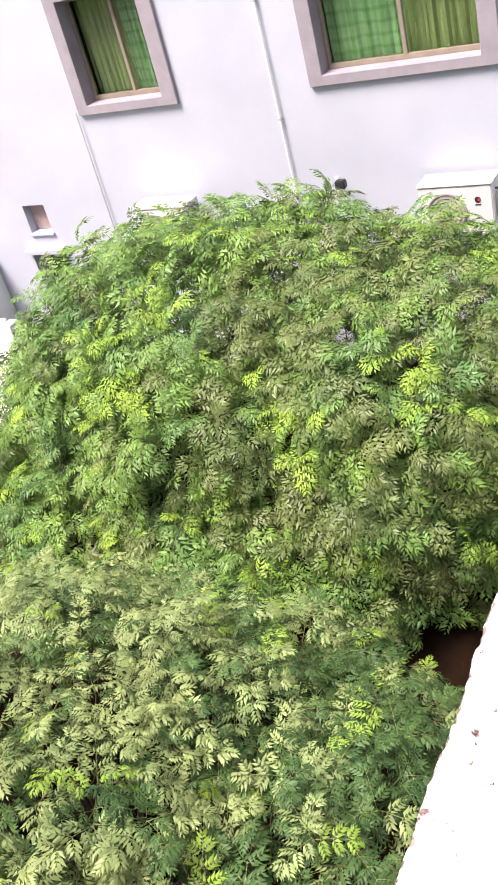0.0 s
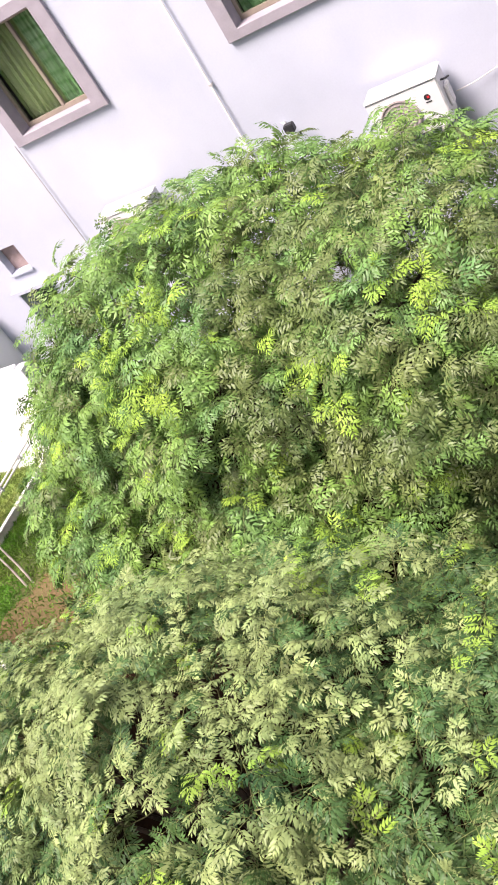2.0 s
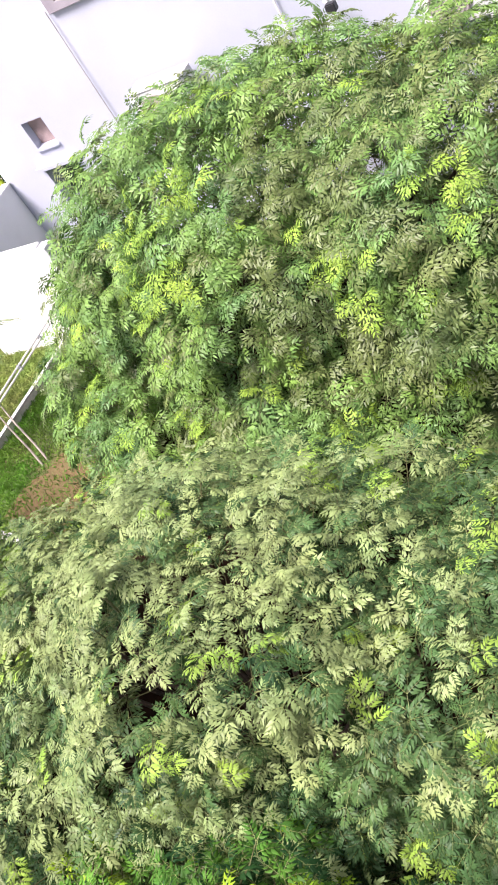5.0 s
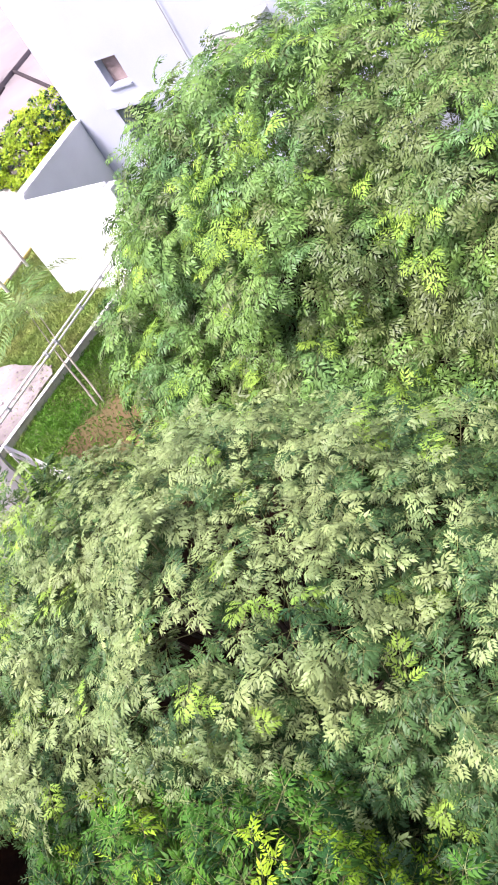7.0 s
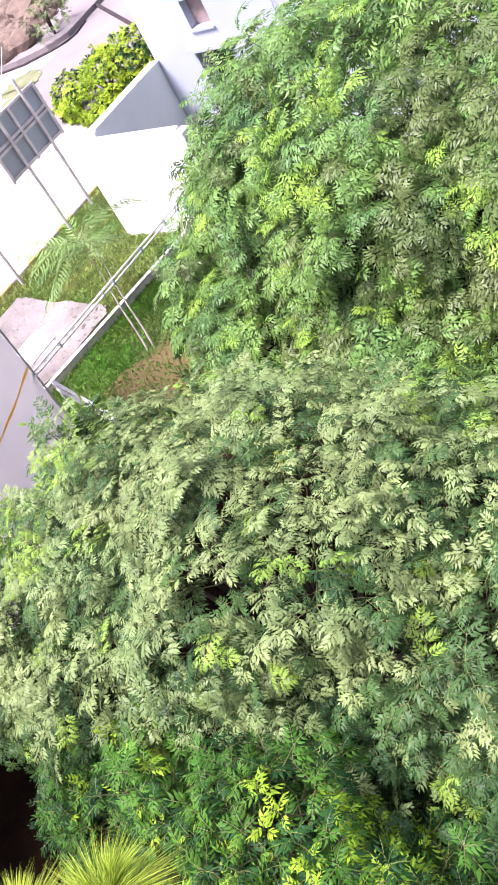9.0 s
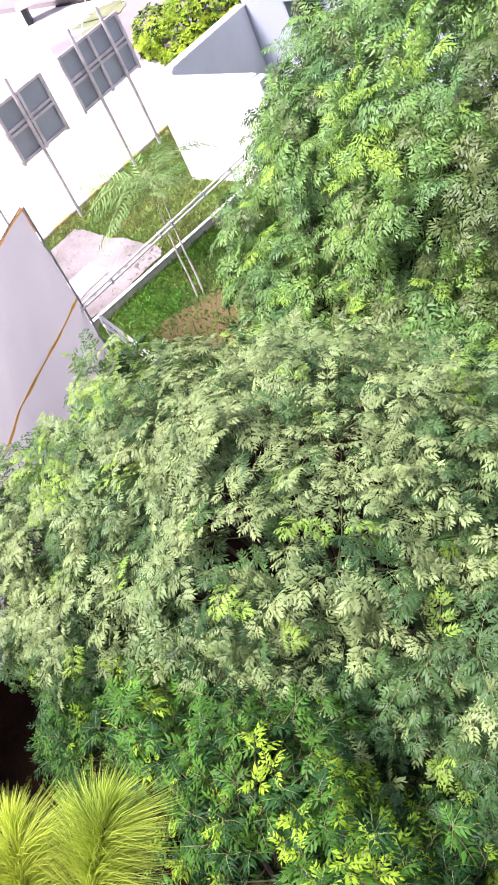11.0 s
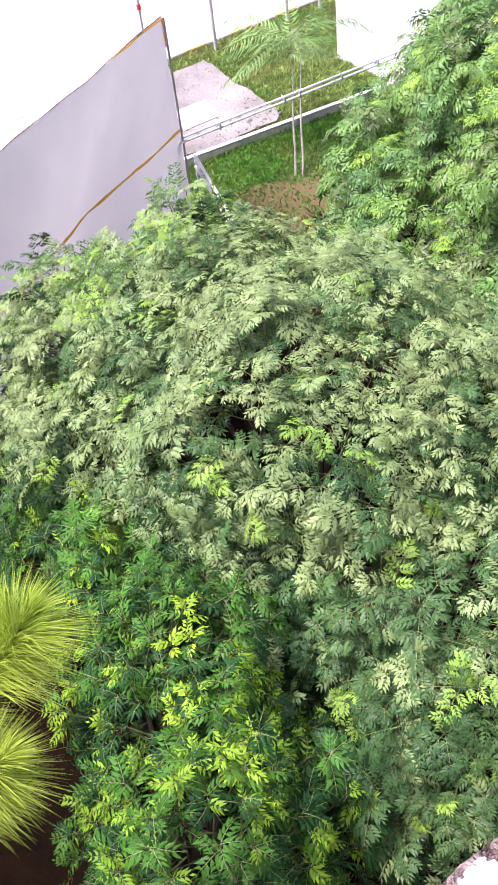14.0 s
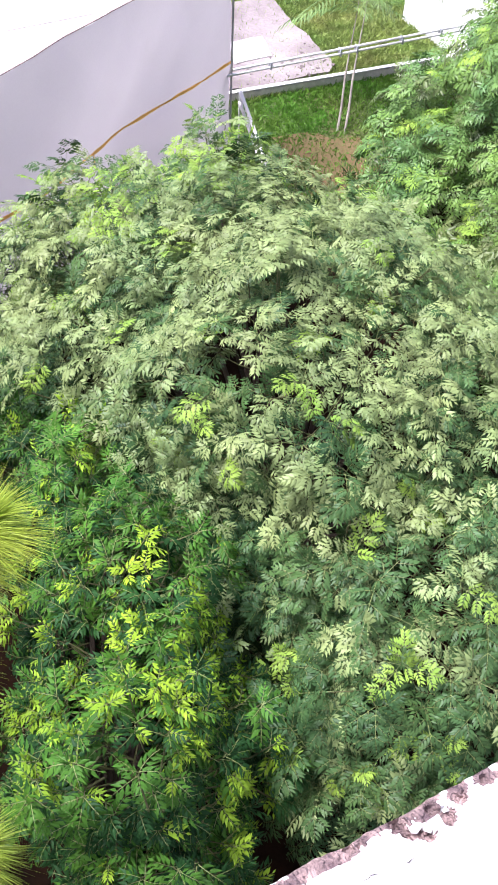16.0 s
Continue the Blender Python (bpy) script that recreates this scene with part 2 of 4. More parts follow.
# ---- foliage ----
def frond_shape(pairs, length, leaflet, droop, seed, broad=0.125, bare=0.2, fine=True, stem=0.0022):
    """A feathered leaf along x, all of one piece: a bent stalk and paired, sickle-shaped, keeled leaflets. Gives vertices, triangles, stalk triangles."""
    rnd = np.random.RandomState(seed)
    v, f = [], []
    n = pairs + 2
    s = np.concatenate([[0.0], bare + (0.97 - bare) * np.arange(pairs) / pairs, [0.99], [1.0]])[:n + 1]
    th = 0.25 - droop * s
    gap = np.diff(s) * length
    px = np.concatenate([[0], np.cumsum(np.cos(th[:-1]) * gap)])
    pz = np.concatenate([[0], np.cumsum(np.sin(th[:-1]) * gap)])
    side_bend = rnd.normal() * 0.06
    py = side_bend * length * s ** 2
    for i in range(len(s)):
        w = stem * (1 - 0.6 * s[i])
        v += [np.array((px[i], py[i] - w, pz[i])), np.array((px[i], py[i] + w, pz[i]))]
    for i in range(len(s) - 1):
        k = 2 * i
        f += [(k, k + 3, k + 1), (k, k + 2, k + 3)]
    stalk = len(f)
    for j in range(2 * pairs + 1):
        end = j == 2 * pairs
        i = n - 1 if end else 1 + j // 2
        side = 0 if end else (1 if j % 2 else -1)
        root = 2 * i + (1 if side > 0 else 0)
        base, t, u = v[root], th[i], s[i]
        fwd = np.array([math.cos(t), 0, math.sin(t)])
        up = np.array([-math.sin(t), 0, math.cos(t)])
        size = leaflet * (0.78 + 0.3 * math.sin(math.pi * min(1, 0.15 + 0.7 * u))) * (1 - 0.3 * max(0, u - 0.6) / 0.4) * rnd.uniform(0.86, 1.12)
        spread = radians(rnd.uniform(56, 72) - 22 * u) * side
        d = math.cos(spread) * fwd + math.sin(spread) * np.array([0, 1, 0]) - rnd.uniform(0.05, 0.42) * up
        d /= np.linalg.norm(d)
        across = np.cross(up, d)
        across /= np.linalg.norm(across)
        turn = rnd.normal() * 0.25
        across = math.cos(turn) * across + math.sin(turn) * np.cross(d, across)
        nrm = np.cross(d, across)
        wid = size * broad
        rows = ((0.30, 1.0, 0.0), (0.62, 0.8, 0.05)) if fine else ((0.42, 1.1, 0.02),)
        ids = []
        for q, wide, sick in rows:
            mid = base + d * size * q + fwd * size * (sick - 0.05) * abs(side) + nrm * size * 0.05 * (1 - q)
            k = len(v)
            v += [mid + across * wid * wide - nrm * wid * 0.35, mid, mid - across * wid * wide - nrm * wid * 0.35]
            ids.append(k)
        k = len(v)
        v.append(base + d * size + fwd * size * 0.24 * abs(side) - up * size * 0.14)
        a = ids[0]
        f += [(root, a + 1, a), (root, a + 2, a + 1)]
        for a, b in zip(ids, ids[1:]):
            f += [(a, a + 1, b + 1), (a, b + 1, b), (a + 1, a + 2, b + 2), (a + 1, b + 2, b + 1)]
        a = ids[-1]
        f += [(a, a + 1, k), (a + 1, a + 2, k)]
    return np.array([tuple(p) for p in v], float), np.array(f, int), stalk


def compound_shape(pairs, length, pinna, leaflet, droop, seed, broad=0.13, teeth=4, veins=True):
    """A twice-feathered leaf along x: a bent main stalk with paired feathered side leaves and one at the tip, the lower ones longer."""
    rnd = np.random.RandomState(seed)
    s = np.concatenate([[0.0, 0.12], np.linspace(0.24, 0.92, pairs), [1.0]])
    th = 0.30 - droop * s
    gap = np.diff(s) * length
    x = np.concatenate([[0], np.cumsum(np.cos(th[:-1]) * gap)])
    z = np.concatenate([[0], np.cumsum(np.sin(th[:-1]) * gap)])
    v, stalks, leaves = [], [], []
    for i in range(len(s)):
        w = 0.0020 * (1 - 0.5 * s[i])
        v += [(x[i], -w, z[i]), (x[i], w, z[i])]
    for i in range(len(s) - 1):
        k = 2 * i
        stalks += [(k, k + 3, k + 1), (k, k + 2, k + 3)]
    v = [np.array(v, float)]
    off = len(v[0])
    for j in range(2 * pairs + 1):
        tip = j == 2 * pairs
        i = len(s) - 1 if tip else 2 + j // 2
        side = 0 if tip else (1 if j % 2 else -1)
        long = pinna * (1.0 if tip else 1.1 - 0.3 * (s[i] - 0.24)) * rnd.uniform(0.9, 1.1)
        pv, pf, ps = frond_shape(teeth, long, leaflet, rnd.uniform(0.25, 0.75), seed * 31 + j, broad, 0.16, False, 0.0014)
        a = side * radians(rnd.uniform(50, 68) - 8 * s[i])
        yaw = np.array([[math.cos(a), -math.sin(a), 0], [math.sin(a), math.cos(a), 0], [0, 0, 1]])
        t = th[i] * (0.9 if tip else 0.6) - 0.12
        pitch = np.array([[math.cos(t), 0, -math.sin(t)], [0, 1, 0], [math.sin(t), 0, math.cos(t)]])
        q = rnd.normal() * 0.16
        roll = np.array([[1, 0, 0], [0, math.cos(q), -math.sin(q)], [0, math.sin(q), math.cos(q)]])
        v.append(pv @ (pitch @ yaw @ roll).T + np.array([x[i], 0, z[i]]))
        stalks += [tuple(c + off for c in q3) for q3 in pf[:ps]] if veins else []
        leaves += [tuple(c + off for c in q3) for q3 in pf[ps:]]
        off += len(pv)
    return np.concatenate(v), np.array(stalks + leaves, int), len(stalks)


def frames_of(axis, twist, face=None):
    """Rotation arrays whose x is axis and whose z looks up, or the way of face, as far as it can, turned by twist."""
    x = axis / np.linalg.norm(axis, axis=1)[:, None]
    up = np.tile([0.0, 0.0, 1.0], (len(x), 1)) + 0.001
    if face is not None:
        up = 0.5 * up + face
    y = np.cross(up, x)
    y /= np.linalg.norm(y, axis=1)[:, None]
    z = np.cross(x, y)
    c, s = np.cos(twist)[:, None], np.sin(twist)[:, None]
    return np.stack([x, c * y + s * z, -s * y + c * z], axis=2)


def scatter(shapes, rot, place, scale, slots, rnd, stalk=None):
    """Vertices, triangles and slots of many copies of a few shapes."""
    vs, fs, ss, off = [], [], [], 0
    pick = rnd.randint(0, len(shapes), len(place))
    for k, (v, f, stem) in enumerate(shapes):
        idx = np.where(pick == k)[0]
        if not len(idx):
            continue
        w = np.einsum("nij,vj->nvi", rot[idx], v) * scale[idx, None, None] + place[idx, None, :]
        vs.append(w.reshape(-1, 3))
        fs.append((f[None] + (np.arange(len(idx)) * len(v))[:, None, None]).reshape(-1, 3) + off)
        slot = np.repeat(slots[idx], len(f)).reshape(len(idx), len(f))
        if stalk is not None:
            slot[:, :stem] = stalk
        ss.append(slot.ravel())
        off += len(idx) * len(v)
    return np.concatenate(vs), np.concatenate(fs), np.concatenate(ss)


def wobble(p, freq, seed):
    """Smooth noise from a few sines."""
    r = np.random.RandomState(seed)
    out = np.zeros(len(p))
    for _ in range(7):
        k = r.normal(size=3)
        out += np.sin(p @ (k / np.linalg.norm(k) * freq * r.uniform(0.6, 1.5)) + r.uniform(0, 6.3))
    return out / 3.5


def crown_points(lobes, spacing, rnd, low, rough):
    """Shoot tips and their outward directions on the outer skin of a union of egg-shaped lobes."""
    pts, nrm = [], []
    for i, (c, r) in enumerate(lobes):
        c, r = np.array(c, float), np.array(r, float)
        area = 4 * math.pi * ((r[0] * r[1]) ** 1.6 / 3 + (r[0] * r[2]) ** 1.6 / 3 + (r[1] * r[2]) ** 1.6 / 3) ** (1 / 1.6)
        d = rnd.normal(size=(int(6 * area / spacing ** 2), 3))
        d /= np.linalg.norm(d, axis=1)[:, None]
        p = c + d * r * (1 + rough * wobble(c + d * r, 2.2, 5)[:, None]) * (1 - 0.10 * rnd.rand(len(d), 1) ** 2)
        n = d / r
        n /= np.linalg.norm(n, axis=1)[:, None]
        keep = p[:, 2] > low
        for j, (c2, r2) in enumerate(lobes):
            if j != i:
                keep &= (((p - np.array(c2)) / np.array(r2)) ** 2).sum(1) > 0.76
        pts.append(p[keep])
        nrm.append(n[keep])
    p, n = np.concatenate(pts), np.concatenate(nrm)
    order, got = rnd.permutation(len(p)), []
    cells = {}
    for k in order:
        key = tuple(np.floor(p[k] / spacing).astype(int))
        near = [q for a in (-1, 0, 1) for e in (-1, 0, 1) for g in (-1, 0, 1) for q in cells.get((key[0] + a, key[1] + e, key[2] + g), ())]
        if all(((p[k] - p[q]) ** 2).sum() > (0.82 * spacing) ** 2 for q in near):
            cells.setdefault(key, []).append(k)
            got.append(k)
    return p[got], n[got]


def twigs(a, b, rnd):
    """Thin tapered three-sided twigs from each a to each b, bent in the middle."""
    n = len(a)
    mid = (a + b) / 2 + rnd.normal(size=(n, 3)) * 0.03 - np.array([0, 0, 0.03])
    x = b - a
    x /= np.linalg.norm(x, axis=1)[:, None] + 1e-9
    y = np.cross(x, rnd.normal(size=(n, 3)))
    y /= np.linalg.norm(y, axis=1)[:, None] + 1e-9
    z = np.cross(x, y)
    ring = []
    for c, r in ((a, 0.007), (mid, 0.005), (b, 0.0025)):
        for k in range(3):
            ring.append(c + r * (math.cos(2.1 * k) * y + math.sin(2.1 * k) * z))
    f = []
    for j in (0, 3):
        for k in range(3):
            q = (k + 1) % 3
            f += [(j + k, j + q, j + 3 + q), (j + k, j + 3 + q, j + 3 + k)]
    f = np.array(f)
    return np.stack(ring, 1).reshape(-1, 3), (f[None] + (np.arange(n) * 9)[:, None, None]).reshape(-1, 3)


def sprays(lobes, spacing, count, shapes, seed, low=0.3, rough=0.07, fresh=0.08, olive=0.45, size=1.0, olive_at=None, fresh_at=None, clump=(0.10, 7.0), thick=0.45, tips=0.02, sparse=0.0, high=0.0, layers=((0.0, 1.0),)):
    """Feathered leaves in open whorls at the shoot tips that cover a crown, in one or more layers from the skin inwards."""
    rnd = np.random.RandomState(seed)
    ps, ns, deep = [], [], []
    for depth, thin in layers:
        p, n = crown_points([(c, tuple(max(0.4 * a, a - depth) for a in r)) for c, r in lobes], spacing * thin, rnd, low, rough)
        ps.append(p)
        ns.append(n)
        deep.append(np.full(len(p), depth > 0))
    p, hn, deep = np.concatenate(ps), np.concatenate(ns), np.concatenate(deep)
    if sparse:
        keep = (hn[:, 1] < 0.3) | (hn[:, 2] > 0.55) | (rnd.rand(len(p)) > sparse)
        p, hn, deep = p[keep], hn[keep], deep[keep]
    m = len(p)
    lump = wobble(p, clump[1], seed + 8) + 0.6 * wobble(p, 2.1 * clump[1], seed + 9)
    keep = (lump > -0.75) | (rnd.rand(m) < thick)
    p, hn, deep, lump = p[keep], hn[keep], deep[keep], lump[keep]
    m = len(p)
    p = p + hn * (clump[0] * np.where(lump < 0, 1.7, 0.9) * lump + rnd.normal(size=m) * 0.3 * clump[0])[:, None] + hn * (rnd.rand(m, 1) < 0.04) * 0.13 * size
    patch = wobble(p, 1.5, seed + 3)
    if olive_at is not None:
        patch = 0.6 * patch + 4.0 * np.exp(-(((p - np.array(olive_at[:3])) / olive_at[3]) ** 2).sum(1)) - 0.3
    # Inner layers mostly take slot 0; high draws slot 1 towards the top.
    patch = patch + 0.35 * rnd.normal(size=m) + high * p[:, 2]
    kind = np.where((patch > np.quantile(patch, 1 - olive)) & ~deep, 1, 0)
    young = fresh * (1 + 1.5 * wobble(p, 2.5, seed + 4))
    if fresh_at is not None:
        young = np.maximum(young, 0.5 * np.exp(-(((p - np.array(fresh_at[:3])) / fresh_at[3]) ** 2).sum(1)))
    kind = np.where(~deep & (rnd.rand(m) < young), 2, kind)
    axis = hn * 0.75 + np.array([0, 0, 0.55]) + rnd.normal(size=(m, 3)) * 0.34
    axis /= np.linalg.norm(axis, axis=1)[:, None]
    a = np.cross(axis, rnd.normal(size=axis.shape))
    a /= np.linalg.norm(a, axis=1)[:, None]
    b = np.cross(axis, a)
    own = np.repeat(np.arange(m), count)
    turn = np.tile(np.arange(count), m)
    ang = turn * 2.4 + rnd.uniform(-0.35, 0.35, len(own)) + np.repeat(rnd.uniform(0, 6.3, m), count)
    tilt = 0.75 + 0.8 * (turn + rnd.rand(len(own))) / count
    out = np.cos(ang)[:, None] * a[own] + np.sin(ang)[:, None] * b[own]
    d = np.cos(tilt)[:, None] * axis[own] + np.sin(tilt)[:, None] * out + hn[own] * np.array([0.7, 0.7, 0])
    d[:, 2] -= 0.14 + 0.25 * (1 - np.abs(hn[own, 2]))
    rot = frames_of(d, rnd.normal(size=len(own)) * 0.2, axis[own])
    leaf = kind[own]
    leaf = np.where((leaf < 2) & (rnd.rand(len(own)) < 0.17), 1 - leaf, leaf)
    leaf = np.where((leaf == 2) & (turn > count * 0.7), 0, leaf)
    leaf = np.where(~deep[own] & (rnd.rand(len(own)) < tips), 2, leaf)
    scale = size * rnd.uniform(0.8, 1.15, len(own)) * (0.72 + 0.28 * turn / count) * np.where(leaf == 2, 0.85, 1.0)
    start = p[own] - axis[own] * (0.10 * size * turn / count)[:, None]
    v, f, slot = scatter(shapes, rot, start, scale, leaf, rnd, 3)
    tv, tf = twigs(p - axis * 0.2 - hn * rnd.uniform(0.02, 0.2, (m, 1)) + rnd.normal(size=(m, 3)) * 0.06, p, rnd)
    return np.concatenate([v, tv]), np.concatenate([f, tf + len(v)]), np.concatenate([slot, np.full(len(tf), 4)])


def limbs(bm, base, lobes, rnd, thick):
    """A tapered, leaning trunk that forks into limbs reaching into each lobe."""
    base = Vector(base)
    for c, r in lobes:
        c = Vector(c)
        for k in range(4):
            goal = c + Vector((rnd.uniform(-0.5, 0.5) * r[0], rnd.uniform(-0.5, 0.5) * r[1], rnd.uniform(0.1, 0.45) * r[2]))
            fork = base + Vector(((goal.x - base.x) * 0.12, (goal.y - base.y) * 0.12, min(0.6, 0.35 * goal.z)))
            pts = [base.lerp(fork, t) for t in (0, 0.5)]
            pts += [fork.lerp(goal, t) + Vector((0, 0, 0.25 * math.sin(math.pi * t))) for t in (0, 0.25, 0.5, 0.75, 1)]
            tube(bm, pts, [thick * s for s in (1.2, 1.0, 0.8, 0.6, 0.45, 0.3, 0.12)], 8)
    return bm


COMPOUND = [compound_shape(3, 0.31 + 0.025 * (k % 3), 0.135, 0.056, 0.5 + 0.13 * k, 3 + k, 0.20, 4) for k in range(6)]
COMPOUND_FAR = [compound_shape(3, 0.29 + 0.02 * (k % 3), 0.14, 0.074, 0.6 + 0.16 * k, 23 + k, 0.17, 3, False) for k in range(6)]
BROAD = [frond_shape(3 + k % 2, 0.125 + 0.015 * k, 0.056, 0.5 + 0.25 * k, 40 + k, 0.19, 0.2, fine=k % 2 == 0) for k in range(4)]
PADDLE = [frond_shape(2, 0.10, 0.11, 0.4 + 0.3 * k, 60 + k, 0.22, fine=False) for k in range(3)]


def tree(name, base, lobes, label, spacing, count, shapes, seed, mats, stout=0.045, category="tree", **more):
    rnd = random.Random(seed)
    t = thing(name, base, label, category)
    tr = part("trunk", limbs(bmesh.new(), base, lobes, rnd, stout), BARK, t)
    tr.matrix_parent_inverse = Matrix.Translation(-Vector(base))
    v, f, s = sprays(lobes, spacing, count, shapes, seed, **more)
    cr = array_mesh("crown", v, f, mats + [STALK, TWIG], s, t)
    cr.matrix_parent_inverse = Matrix.Translation(-Vector(base))
    return t


# ---- ground ----
def ground_sheet():
    bm = bmesh.new()
    bmesh.ops.create_grid(bm, x_segments=60, y_segments=60, size=400)
    for v in bm.verts:
        v.co.z = -0.005
    return tagged(part("ground", bm, TURF), "short green grass and earth between buildings", "ground", kind="structure")


ground_sheet()


def slab_object(name, lo, hi, mat, label, category, bevel=0.01):
    return tagged(boxed(name, lo, hi, mat, None, bevel), label, category, kind="structure")


slab_object("pavement", (-60, -30, -0.2), (-7.36, 40, 0.03), CONCRETE, "pale sunlit concrete driveway", "pavement")

# ---- opposite building ----
FX0, FX1, FTOP = -5.04, 9.0, 8.6
W1, W2 = (-2.23, -1.02, 3.97, 5.30), (1.24, 3.14, 3.97, 5.30)
VENT, LOWVENT = (-4.05, -3.64, 2.18, 2.62), (-4.20, -3.55, 1.20, 1.86)


def pierced_wall(x0, x1, z0, z1, y0, y1, holes):
    """An upright wall with rectangular openings that go right through it."""
    bm = bmesh.new()
    xs = sorted({x0, x1, *[h[0] for h in holes], *[h[1] for h in holes]})
    zs = sorted({z0, z1, *[h[2] for h in holes], *[h[3] for h in holes]})
    solid = lambda i, j: 0 <= i < len(xs) - 1 and 0 <= j < len(zs) - 1 and not any(
        h[0] <= (xs[i] + xs[i + 1]) / 2 <= h[1] and h[2] <= (zs[j] + zs[j + 1]) / 2 <= h[3] for h in holes)
    quad = lambda *p: bm.faces.new([bm.verts.new(q) for q in p])
    for i in range(len(xs) - 1):
        for j in range(len(zs) - 1):
            if not solid(i, j):
                continue
            a, b, c, d = xs[i], xs[i + 1], zs[j], zs[j + 1]
            quad((a, y0, c), (b, y0, c), (b, y0, d), (a, y0, d))
            quad((b, y1, c), (a, y1, c), (a, y1, d), (b, y1, d))
            if not solid(i - 1, j):
                quad((a, y1, c), (a, y0, c), (a, y0, d), (a, y1, d))
            if not solid(i + 1, j):
                quad((b, y0, c), (b, y1, c), (b, y1, d), (b, y0, d))
            if not solid(i, j - 1):
                quad((a, y1, c), (b, y1, c), (b, y0, c), (a, y0, c))
            if not solid(i, j + 1):
                quad((a, y0, d), (b, y0, d), (b, y1, d), (a, y1, d))
    bmesh.ops.remove_doubles(bm, verts=bm.verts, dist=1e-4)
    return bm


house = thing("apartment_building", ((FX0 + FX1) / 2, 4, 0), "white plastered two-storey building with grey window surrounds", "building")
inv = Matrix.Translation(-house.location)


def on_house(ob):
    ob.matrix_parent_inverse = inv
    return ob


on_house(part("wall", pierced_wall(FX0, FX1, -0.1, FTOP, 0, 0.28, [W1, W2, VENT, LOWVENT]), PLASTER, house))
on_house(boxed("wall", (FX0, 0.282, -0.1), (FX0 + 0.25, 9.0, FTOP), PLASTER, house))
on_house(boxed("wall", (FX1 - 0.25, 0.282, -0.1), (FX1, 9.0, FTOP), PLASTER, house))
on_house(boxed("wall", (FX0, 9.002, -0.1), (FX1, 9.25, FTOP), PLASTER, house))
on_house(boxed("roof", (FX0 - 0.1, -0.1, FTOP + 0.002), (FX1 + 0.1, 9.35, FTOP + 0.18), CONCRETE, house))
# Added floor and partition; unlit-room darkness is put into their colour.
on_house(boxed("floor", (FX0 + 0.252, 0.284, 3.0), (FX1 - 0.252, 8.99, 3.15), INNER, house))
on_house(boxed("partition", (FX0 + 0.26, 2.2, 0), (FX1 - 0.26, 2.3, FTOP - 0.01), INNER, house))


def window(o, mull, left_mat, right_mat):
    x0, x1, z0, z1 = o
    w = on_house(part("window", surround(o), GREY_PAINT, house, "sliding window in a thick grey painted surround"))
    y = 0.17
    for nm, lo, hi in (("window_frame", (x0 + 0.002, y, z0 + 0.002), (x1 - 0.002, y + 0.06, z0 + 0.065)), ("window_frame", (x0 + 0.002, y, z1 - 0.06), (x1 - 0.002, y + 0.06, z1 - 0.002)),
                       ("window_frame", (x0 + 0.002, y, z0 + 0.066), (x0 + 0.05, y + 0.06, z1 - 0.061)), ("window_frame", (x1 - 0.05, y, z0 + 0.066), (x1 - 0.002, y + 0.06, z1 - 0.061)),
                       ("mullion", (mull - 0.025, y - 0.01, z0 + 0.066), (mull + 0.025, y + 0.05, z1 - 0.061))):
        boxed(nm, lo, hi, FRAME, w, 0.006)
    boxed("pane", (x0 + 0.052, y + 0.02, z0 + 0.067), (mull - 0.027, y + 0.026, z1 - 0.062), GLASS, w, 0)
    boxed("pane", (mull + 0.027, y + 0.032, z0 + 0.067), (x1 - 0.052, y + 0.038, z1 - 0.062), GLASS, w, 0)
    for a, b, mat in ((x0 + 0.02, mull, left_mat), (mull, x1 - 0.02, right_mat)):
        bm = bmesh.new()
        n = 30
        rows = [[bm.verts.new((a + (b - a) * i / n, 0.33 + 0.025 * math.sin(i * 1.1) + 0.01 * math.sin(i * 2.7), z)) for i in range(n + 1)] for z in (z0 - 0.2, z1 + 0.1)]
        for i in range(n):
            bm.faces.new((rows[0][i], rows[0][i + 1], rows[1][i + 1], rows[1][i]))
        bm.normal_update()
        bmesh.ops.solidify(bm, geom=bm.faces[:], thickness=0.004)
        part("curtain", bm, mat, w)
    return w


def surround(o, wide=0.18, deep=0.055):
    """A raised painted band round an opening, mitred at its corners."""
    x0, x1, z0, z1 = o
    bm = bmesh.new()
    inner = [(x0 + 0.004, z0 + 0.004), (x1 - 0.004, z0 + 0.004), (x1 - 0.004, z1 - 0.004), (x0 + 0.004, z1 - 0.004)]
    outer = [(x0 - wide, z0 - 0.12), (x1 + wide + 0.03, z0 - 0.12), (x1 + wide + 0.03, z1 + 0.15), (x0 - wide, z1 + 0.15)]
    ring = lambda pts, y: [bm.verts.new((x, y, z)) for x, z in pts]
    a, b, c, d = ring(inner, -deep), ring(outer, -deep), ring(outer, -0.002), ring(inner, 0.168)
    for i in range(4):
        j = (i + 1) % 4
        bm.faces.new((a[j], a[i], b[i], b[j]))
        bm.faces.new((b[j], b[i], c[i], c[j]))
        bm.faces.new((d[i], a[i], a[j], d[j]))
    bmesh.ops.bevel(bm, geom=[e for e in bm.edges if len(e.link_faces) == 2], offset=0.006, segments=1, affect="EDGES")
    return bm


